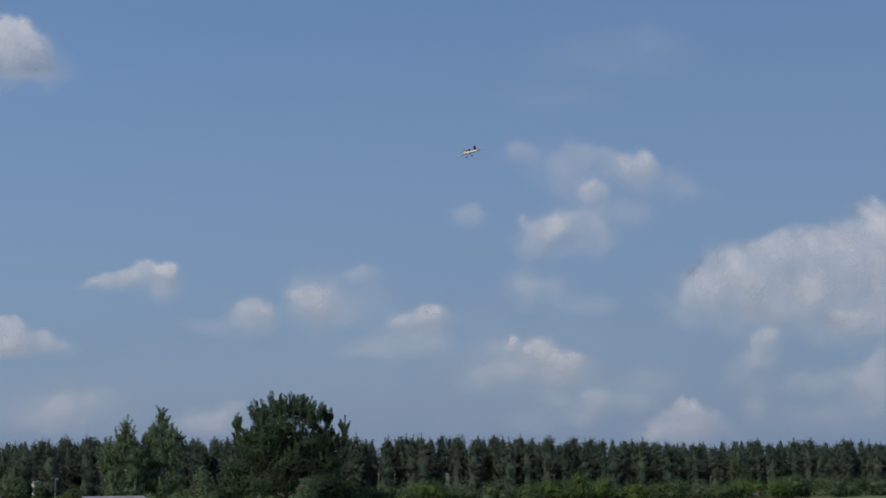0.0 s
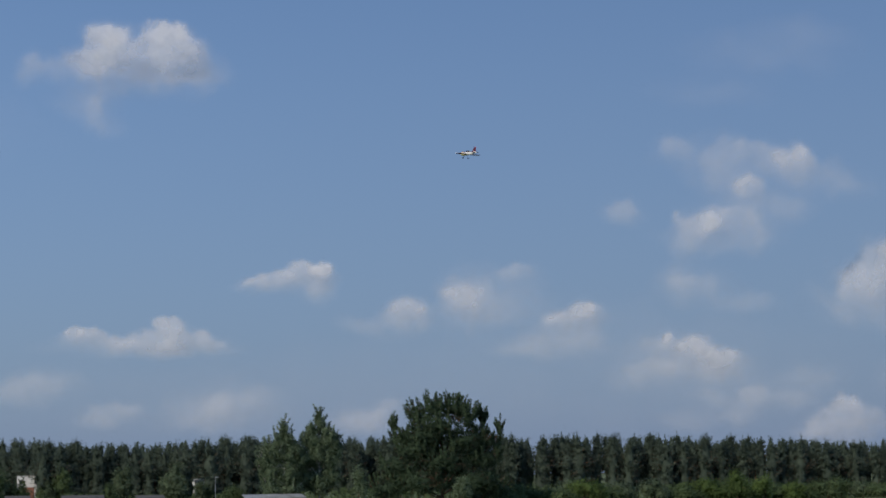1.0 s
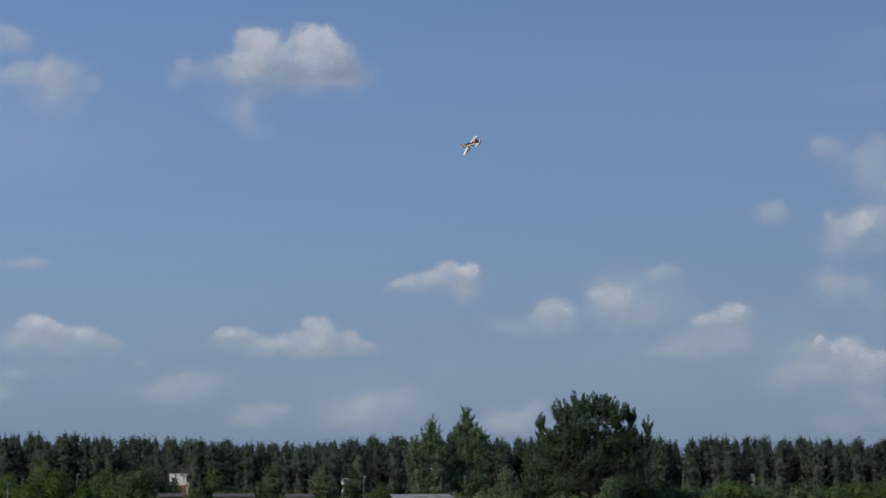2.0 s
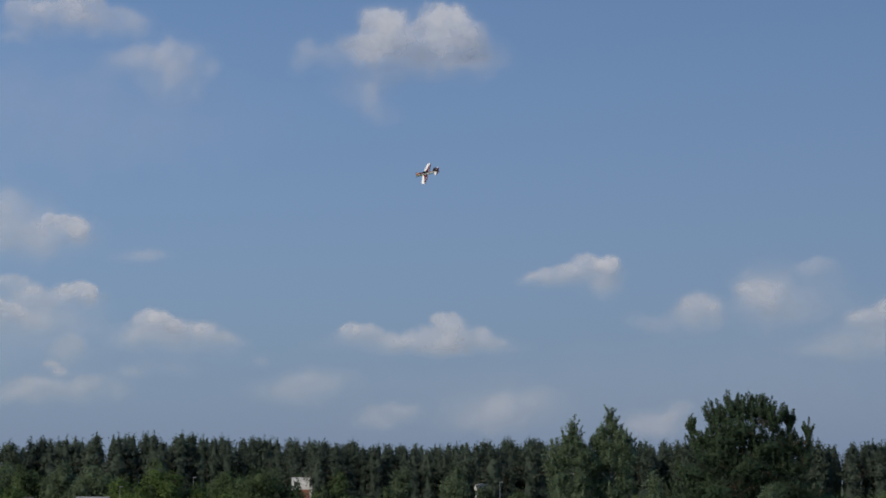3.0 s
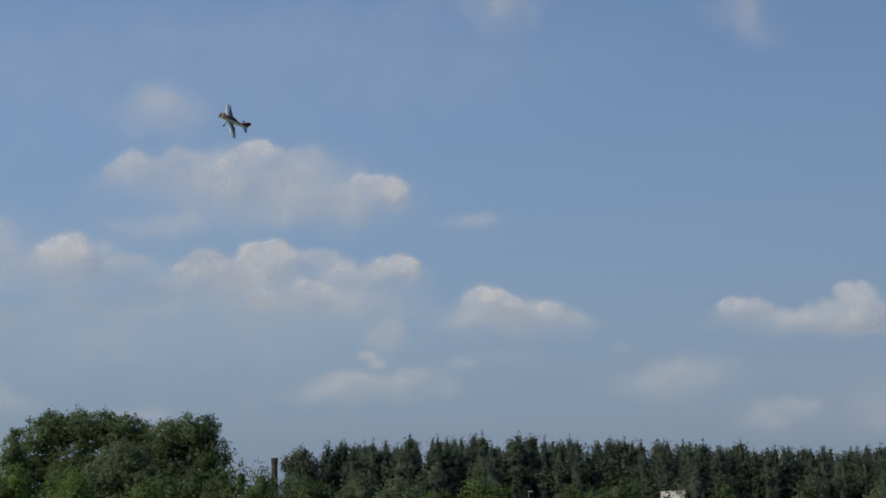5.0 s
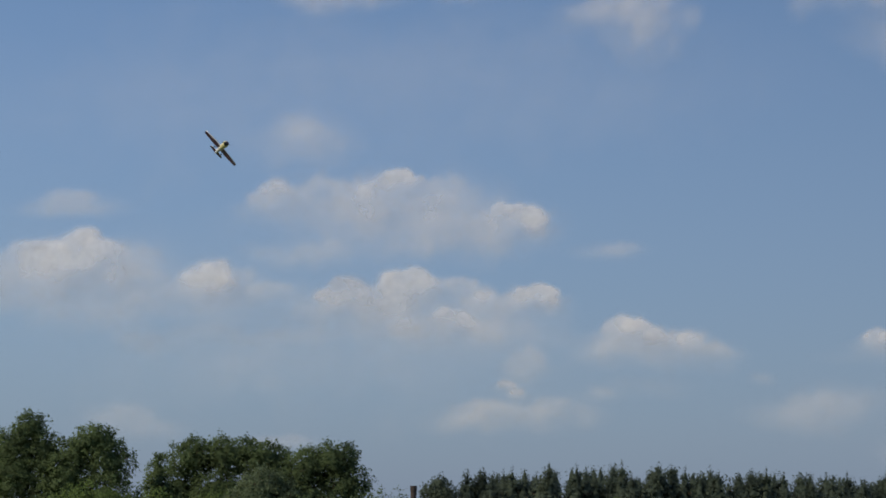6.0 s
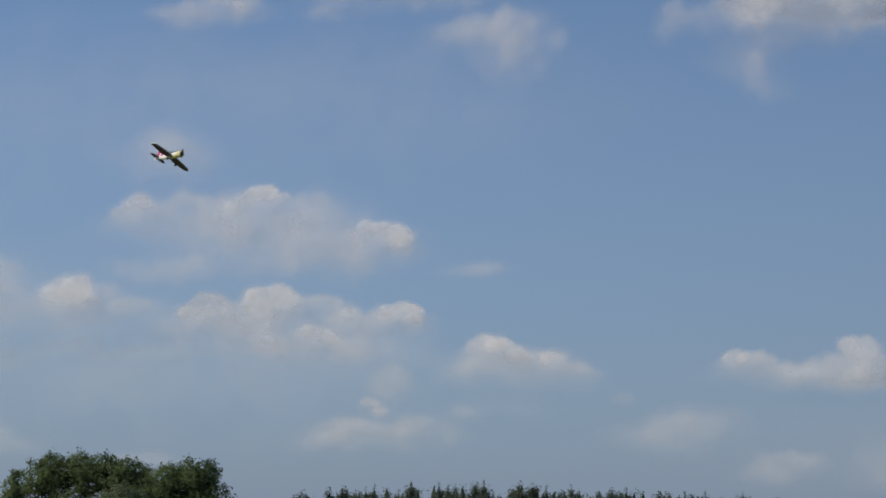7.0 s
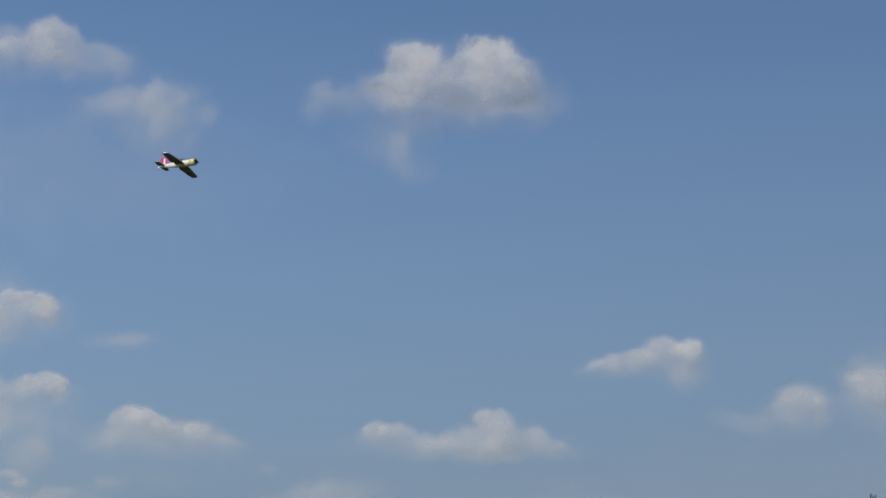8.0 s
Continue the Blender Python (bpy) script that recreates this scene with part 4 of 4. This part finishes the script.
cloud(310.40, "tiny pale cloud puff", [(-27.2, 40.1, 2.6, 1.0, 0.4), (-29.8, 39.8, 2.9, 0.9, 0.22)])
cloud(312.85, "heaped white cumulus cloud with rounded tops", [(-56.5, 36.1, 3.5, 1.9, 0.72), (-64.3, 35.0, 3.3, 1.7, 0.62), (-67.0, 34.0, 1.7, 1.4, 0.5), (-60.0, 34.2, 3.1, 1.9, 0.5), (-54.9, 34.2, 3.8, 2.7, 0.52), (-48.5, 35.4, 2.7, 1.4, 0.58), (-37.9, 34.3, 2.2, 1.3, 0.82), (-36.6, 33.2, 1.3, 1.1, 0.6), (-40.1, 34.8, 0.9, 0.7, 0.6), (-43.9, 33.0, 5.6, 2.2, 0.53), (-49.9, 31.1, 2.1, 1.4, 0.58), (-56.0, 30.0, 2.7, 1.1, 0.42), (-61.1, 32.3, 7.3, 2.6, 0.49), (-51.8, 30.0, 7.6, 1.9, 0.34), (-67.3, 31.6, 4.7, 1.9, 0.34), (-45.0, 30.0, 6.0, 1.6, 0.34)])
cloud(310.75, "white cumulus cloud with three rounded tops", [(-27.6, 29.3, 2.2, 1.7, 0.58), (-24.3, 29.1, 2.7, 1.5, 0.62), (-21.4, 27.9, 2.9, 1.6, 0.5), (-17.9, 27.8, 2.0, 1.4, 0.62), (-15.0, 26.9, 2.3, 0.7, 0.42), (-25.4, 26.8, 5.0, 1.6, 0.38), (-29.8, 27.1, 2.2, 1.5, 0.36), (-20.4, 25.7, 5.7, 1.3, 0.25)])
cloud(313.20, "ragged pale cloud shreds low in the sky", [(-42.3, 22.6, 1.3, 0.7, 0.64), (-41.1, 21.5, 1.0, 0.6, 0.58), (-40.1, 25.5, 2.2, 1.8, 0.42), (-37.0, 19.7, 3.0, 1.2, 0.46), (-46.4, 19.3, 3.4, 1.3, 0.46), (-48.6, 17.8, 3.4, 1.1, 0.4), (-41.1, 18.6, 6.3, 1.5, 0.4), (-30.0, 21.5, 1.8, 0.9, 0.38), (-31.5, 18.6, 1.5, 1.2, 0.28), (-24.2, 22.6, 4.3, 1.3, 0.21), (-9.5, 23.2, 1.4, 0.6, 0.3)])
cloud(311.10, "thin pale cloud above a cumulus bank", [(-70.7, 56.8, 4.0, 2.2, 0.36), (-67.5, 55.2, 3.2, 2.7, 0.34), (-72.3, 54.5, 3.2, 2.3, 0.28)])
cloud(309.00, "large cumulus bank with white crest and grey base", [(-101.7, 41.4, 2.9, 2.0, 0.76), (-105.8, 40.3, 3.7, 1.7, 0.66), (-109.1, 40.0, 3.3, 2.0, 0.62), (-97.6, 40.2, 3.3, 1.7, 0.62), (-93.9, 40.9, 2.4, 1.2, 0.38), (-92.6, 39.4, 3.6, 1.5, 0.46), (-101.5, 37.9, 9.8, 3.5, 0.59), (-106.4, 36.0, 7.4, 3.0, 0.49), (-94.6, 37.1, 5.7, 2.6, 0.47), (-82.9, 37.3, 3.2, 1.8, 0.7), (-81.3, 38.1, 1.4, 1.1, 0.5), (-78.9, 36.9, 3.2, 1.4, 0.42), (-84.0, 35.7, 4.8, 2.3, 0.55), (-74.1, 35.1, 3.9, 1.4, 0.48), (-86.7, 32.8, 11.9, 2.3, 0.3), (-100.5, 32.9, 9.7, 2.3, 0.27), (-114.0, 37.7, 5.0, 3.5, 0.52)])
cloud(311.45, "flat white cloud above a cumulus bank", [(-104.0, 48.3, 4.6, 1.4, 0.45), (-106.9, 47.6, 3.8, 1.0, 0.34), (-100.6, 46.9, 4.1, 0.8, 0.28)])
cloud(309.35, "thin pale cloud between cumulus banks", [(-68.1, 39.7, 4.3, 1.5, 0.34), (-72.8, 40.2, 3.9, 1.1, 0.28)])
cloud(311.80, "flat pale cloud layer under the cumulus", [(-92.4, 28.5, 3.2, 1.2, 0.36), (-71.6, 29.1, 6.3, 1.1, 0.3), (-82.8, 29.6, 6.4, 1.1, 0.24)])
cloud(309.70, "pale cloud low behind the trees", [(-94.3, 18.0, 4.8, 1.5, 0.36), (-96.0, 18.8, 2.8, 1.1, 0.24), (-90.2, 16.6, 4.0, 1.1, 0.3), (-72.1, 14.8, 4.6, 0.9, 0.34)])
cloud(312.15, "ragged white cloud high in the sky", [(-39.0, 80.9, 3.8, 2.4, 0.66), (-43.1, 78.8, 4.5, 2.4, 0.56), (-34.8, 78.6, 4.5, 1.7, 0.48), (-31.0, 78.2, 1.9, 1.6, 0.42), (-44.7, 81.6, 1.9, 1.2, 0.4), (-48.3, 79.1, 3.8, 2.4, 0.5)])
cloud(310.05, "faint torn cloud high in the sky", [(-28.3, 72.5, 4.5, 2.7, 0.42), (-24.2, 71.8, 3.4, 3.5, 0.44), (-23.3, 68.3, 2.4, 2.8, 0.42), (-31.3, 71.3, 2.6, 1.6, 0.28), (-18.1, 70.0, 1.3, 1.6, 0.28), (-20.5, 73.4, 1.9, 1.4, 0.25)])
cloud(312.50, "flat white cloud at the top of the sky", [(-65.3, 76.1, 5.6, 1.6, 0.5), (-62.1, 77.0, 4.0, 1.4, 0.5), (-70.1, 75.8, 3.2, 1.2, 0.38), (-50.2, 75.2, 2.0, 0.8, 0.3)])
cloud(311.1, "wide grey haze bank below the cumulus", [(-60.9, 25.7, 11.3, 3.3, 0.12), (-42.8, 27.6, 9.7, 3.0, 0.12), (-77.9, 27.3, 13.1, 2.1, 0.12), (-82.4, 24.2, 15.4, 3.8, 0.12)])
cloud(312.85, "thin high cirrus streak", [(128.7, 80.4, 12.6, 3.2, 0.14), (117.3, 72.4, 10.0, 2.3, 0.12), (137.9, 84.7, 7.0, 2.4, 0.12)])
cloud(310.75, "wide thin haze veil among the cumulus banks", [(-75.3, 26.4, 32.2, 6.8, 0.09), (-91.7, 37.7, 26.3, 8.6, 0.1), (-48.3, 24.4, 24.3, 5.9, 0.08)])
cloud(313.2, "thin pale haze veil high in the sky", [(-79.7, 63.5, 30.3, 8.4, 0.2), (-34.1, 63.7, 22.3, 7.4, 0.14)])
cloud(311.1, "wide pale haze veil low in the sky", [(100.0, 23.5, 34.6, 8.9, 0.14), (35.3, 17.6, 39.2, 5.7, 0.1)])


# ---- model airplane ----
def paint(name, rgb, rough=0.3):
    return plain(name, tuple(c * 0.88 for c in rgb), rgb, 3.0, rough, bump=0.03)


def airplane():
    """A radial-engined aerobatic model, nose to +x, two metres long."""
    WHITE, RED, YELLOW, BLACK, MAROON = paint("white_film", (0.8, 0.79, 0.76)), paint("red_film", (0.46, 0.04, 0.17)), paint("yellow_film", (0.7, 0.64, 0.32)), paint("black_film", (0.02, 0.02, 0.025)), paint("maroon_film", (0.1, 0.024, 0.032))
    ORANGE, DARK = paint("orange_brown_film", (0.34, 0.14, 0.09)), paint("dark_film", (0.075, 0.02, 0.055))
    MAUVE = paint("grey_mauve_film", (0.24, 0.15, 0.2))
    RUBBER, CANOPY = paint("black_rubber", (0.02, 0.02, 0.02), 0.8), paint("smoked_canopy", (0.02, 0.025, 0.03), 0.08)
    root = new("model_airplane")

    def body(sections, sides=16):
        v, f = [], []
        for x, z, ry, rz in sections:
            for k in range(sides):
                a = math.tau * k / sides
                v.append((x, ry * math.cos(a), z + rz * math.sin(a)))
        for i in range(len(sections) - 1):
            for k in range(sides):
                a, b = i * sides + k, i * sides + (k + 1) % sides
                f.append((a, a + sides, b + sides, b))
        f.append(tuple(range(sides)))
        f.append(tuple(range(len(v) - 1, len(v) - sides - 1, -1)))
        return v, f

    def shell(name, sections, mat, lab="", parent=root):
        v, f = body(sections)
        return part(name, mesh_from(name, v, f, mat, True), mat, parent, lab)

    def slab(name, outline, thick, mat, parent=root, lab="", axis="z", off=0.0):
        """A flat surface with rounded section: outline points in plan (x, y) or in profile (x, z)."""
        bm = bmesh.new()
        t = thick / 2
        mk = (lambda x, y, q: (x, y, off + q)) if axis == "z" else (lambda x, z, q: (x, off + q, z))
        a, b = [bm.verts.new(mk(x, y, -t)) for x, y in outline], [bm.verts.new(mk(x, y, t)) for x, y in outline]
        bm.faces.new(a[::-1]), bm.faces.new(b)
        n = len(outline)
        for i in range(n):
            bm.faces.new((a[i], a[(i + 1) % n], b[(i + 1) % n], b[i]))
        bmesh.ops.recalc_face_normals(bm, faces=bm.faces[:])
        bmesh.ops.bevel(bm, geom=bm.edges[:], offset=t * 0.6, segments=2, affect="EDGES")
        return part(name, bm, mat, parent, lab)

    shell("fuselage_front", [(0.62, 0, 0.135, 0.14), (0.45, 0.0, 0.135, 0.145), (0.2, 0.0, 0.125, 0.14), (-0.05, 0.0, 0.115, 0.135)], WHITE, "white front fuselage")
    shell("fuselage", [(-0.05, 0.0, 0.115, 0.135), (-0.3, 0.01, 0.095, 0.12), (-0.7, 0.03, 0.06, 0.085), (-1.05, 0.05, 0.03, 0.05)], WHITE, "white rear fuselage")
    shell("belly_panel", [(0.6, -0.03, 0.128, 0.122), (0.5, -0.03, 0.13, 0.125), (0.3, -0.035, 0.115, 0.115), (0.15, -0.04, 0.08, 0.1)], YELLOW, "yellow belly panel")
    shell("top_deck", [(0.61, 0.03, 0.12, 0.118), (0.45, 0.03, 0.122, 0.123), (0.0, 0.03, 0.1, 0.118), (-0.5, 0.045, 0.06, 0.085), (-0.75, 0.06, 0.03, 0.06)], MAROON, "dark red spine")
    shell("cowling", [(0.625, 0, 0.125, 0.13), (0.64, 0, 0.15, 0.155), (0.72, 0, 0.155, 0.16), (0.8, 0, 0.145, 0.15), (0.84, 0, 0.12, 0.125)], YELLOW, "pale yellow engine cowling")
    shell("cowl_top", [(0.635, 0.04, 0.135, 0.13), (0.72, 0.04, 0.14, 0.135), (0.8, 0.04, 0.128, 0.125), (0.838, 0.03, 0.09, 0.1)], ORANGE, "orange-brown cowl top")
    # solid disc in black: the hollow cowling's inner shade put into colour
    shell("cowl_opening_shade", [(0.841, 0, 0.11, 0.115), (0.85, 0, 0.1, 0.105)], BLACK, "black disc for the shade inside the engine opening")
    shell("spinner", [(0.85, 0, 0.05, 0.05), (0.9, 0, 0.04, 0.04), (0.95, 0, 0.012, 0.012)], BLACK)
    shell("canopy", [(0.32, 0.11, 0.03, 0.03), (0.22, 0.14, 0.075, 0.075), (0.02, 0.15, 0.08, 0.095), (-0.18, 0.12, 0.05, 0.065), (-0.3, 0.1, 0.02, 0.03)], CANOPY, "smoked canopy")
    # wing: each half tapers to its tip
    for s in (1, -1):
        w = slab("wing", [(0.32, 0.08 * s), (0.30, 0.45 * s), (0.2, 1.04 * s), (0.13, 1.1 * s), (-0.06, 1.1 * s), (-0.1, 0.08 * s)], 0.045, WHITE, lab="white wing with a dark red rear wedge", off=-0.05)
        slab("aileron", [(-0.1, 0.3 * s), (-0.065, 1.08 * s), (-0.12, 1.08 * s), (-0.2, 0.3 * s)], 0.028, MAROON, off=-0.05, lab="dark red aileron")
        slab("wing_wedge", [(0.25, 0.13 * s), (0.1, 0.45 * s), (-0.02, 0.98 * s), (-0.05, 0.98 * s), (-0.08, 0.13 * s)], 0.008, MAROON, w, "dark red wedge", off=-0.024)
        # maroon film darkened: shade of the down-facing side put into its colour
        slab("wing_underside", [(0.315, 0.12 * s), (0.295, 0.45 * s), (0.198, 1.035 * s), (0.13, 1.095 * s), (-0.058, 1.095 * s), (-0.097, 0.12 * s)], 0.008, DARK, w, "dark maroon underside with shade put into its colour", off=-0.076)
        for y0 in (0.5, 0.86):
            slab("underside_bar", [(0.2, y0 * s), (0.19, (y0 + 0.05) * s), (0.02, (y0 + 0.05) * s), (0.02, y0 * s)], 0.006, MAUVE, w, "grey-mauve bar", off=-0.082)
        tp = slab("tailplane", [(-0.72, 0.04 * s), (-0.82, 0.4 * s), (-0.92, 0.4 * s), (-0.92, 0.04 * s)], 0.022, WHITE, off=0.05)
        # same darkened film, painting the shade below the tailplane
        slab("tailplane_underside", [(-0.74, 0.05 * s), (-0.83, 0.39 * s), (-0.91, 0.39 * s), (-0.91, 0.05 * s)], 0.006, DARK, tp, "dark maroon underside with shade put into its colour", off=0.037)
        slab("elevator", [(-0.93, 0.05 * s), (-0.93, 0.41 * s), (-1.02, 0.39 * s), (-1.08, 0.06 * s)], 0.018, DARK, off=0.05, lab="black elevator")
        v, f = tube([(0.28, 0.1 * s, -0.11), (0.3, 0.25 * s, -0.34)], [0.016, 0.012], 6)
        part("gear_leg", mesh_from("gear_leg", v, f, BLACK), BLACK, root)
        v, f = tube([(0.3, 0.23 * s, -0.35), (0.3, 0.28 * s, -0.35)], [0.055, 0.055], 14)
        part("wheel", mesh_from("wheel", v, f, RUBBER), RUBBER, root)
    fin = slab("fin", [(-0.56, 0.1), (-0.8, 0.45), (-0.93, 0.47), (-0.93, 0.02)], 0.022, RED, axis="y", lab="magenta-red fin")
    slab("fin_stripe", [(-0.76, 0.1), (-0.81, 0.4), (-0.88, 0.42), (-0.87, 0.08)], 0.028, WHITE, fin, "white stripe", axis="y")
    # port film darker than starboard: their difference in light put into colour
    slab("fin_port_shade", [(-0.6, 0.11), (-0.8, 0.44), (-0.92, 0.46), (-0.92, 0.12)], 0.006, MAROON, fin, "dark maroon port side, unlit tone put into its colour", axis="y", off=0.017)
    rud = slab("rudder", [(-0.94, 0.48), (-1.06, 0.45), (-1.1, 0.12), (-0.94, 0.1)], 0.018, RED, axis="y", lab="magenta-red rudder")
    # rudder likewise: unlit port tone painted as a darker sheet
    slab("rudder_port_shade", [(-0.945, 0.47), (-1.05, 0.44), (-1.09, 0.13), (-0.945, 0.11)], 0.006, MAROON, rud, "dark maroon port side, unlit tone put into its colour", axis="y", off=0.012)
    slab("rudder_foot", [(-0.94, 0.096), (-1.1, 0.116), (-1.12, 0.02), (-1.06, -0.05), (-0.94, -0.02)], 0.018, WHITE, axis="y", lab="white rudder foot")
    v, f = tube([(-1.0, 0, 0.0), (-1.08, 0, -0.1)], [0.01, 0.008], 5)
    part("tail_skid", mesh_from("tail_skid", v, f, BLACK), BLACK, root)
    prop = new("propeller")
    prop.parent = root
    bm = bmesh.new()
    bmesh.ops.create_cube(bm, size=1.0, matrix=Matrix.Translation((0.88, 0, 0)) @ Matrix.Diagonal((0.01, 0.035, 0.42, 1)))
    bm.verts.ensure_lookup_table()
    for q in bm.verts:
        q.co.x += 0.02 * (1 if q.co.y > 0 else -1) * (1 if q.co.z > 0 else -1)
    blade = part("blades", bm, BLACK, prop, "dark two-bladed propeller")
    tagged(root, "white, red and yellow aerobatic model airplane flying", "airplane")
    return root, prop


plane, propeller = airplane()

# seconds, place, turns
FLIGHT = [
    (0.0, 44.19, 136.87, 29.59, -20.0, -6.0, 102.1),
    (0.3, 40.8, 137.96, 29.36, -8.0, -6.0, 106.5),
    (0.5, 38.48, 138.64, 29.28, -2.0, -6.0, 108.5),
    (0.8, 34.87, 139.59, 29.28, 6.0, -6.0, 111.0),
    (1.0, 32.45, 140.14, 29.5, -0.0, -6.0, 112.0),
    (1.3, 29.39, 141.73, 30.15, -30.0, -4.0, 115.3),
    (1.5, 27.26, 143.08, 30.74, -43.0, -3.0, 117.2),
    (1.7, 24.96, 143.45, 31.01, -47.0, -3.0, 122.1),
    (2.8, 11.14, 151.91, 28.42, -55.0, 3.0, 143.5),
    (3.0, 8.04, 158.75, 28.09, -56.0, 4.0, 149.7),
    (3.5, -0.84, 170.39, 26.81, -63.0, -0.0, 171.4),
    (4.0, -10.85, 177.2, 25.97, -66.0, -5.0, -150.9),
    (4.2, -14.84, 180.01, 25.96, -46.0, -6.0, -144.8),
    (4.4, -18.11, 180.75, 25.68, -38.0, -8.0, -141.8),
    (4.6, -20.92, 182.39, 25.58, -39.0, -9.0, -138.0),
    (4.8, -22.81, 176.04, 24.79, -56.0, -12.0, -127.2),
    (5.0, -23.88, 168.59, 24.06, -67.0, -13.0, -119.6),
    (5.2, -24.33, 164.31, 23.77, -66.0, -12.0, -107.7),
    (5.75, -28.17, 161.21, 22.86, -50.0, -6.0, -67.8),
    (6.3, -29.77, 158.61, 22.38, -38.0, -0.0, -44.3),
    (6.5, -28.98, 157.84, 22.21, -30.0, 2.0, -39.6),
    (7.0, -23.43, 154.42, 21.55, -25.0, -0.0, -35.5),
    (7.5, -16.04, 151.53, 22.49, -19.0, -3.0, -29.3),
    (8.0, -6.78, 146.34, 23.04, -16.0, -1.0, -31.9),
]


def motions():
    walk(plane, [(t, pose(x, y, z, rx, ry, rz)) for t, x, y, z, rx, ry, rz in FLIGHT])
    walk(propeller, [(k * 0.1, pose(0, 0, 0, 80 * k, 0, 0)) for k in range(81)])


motions()
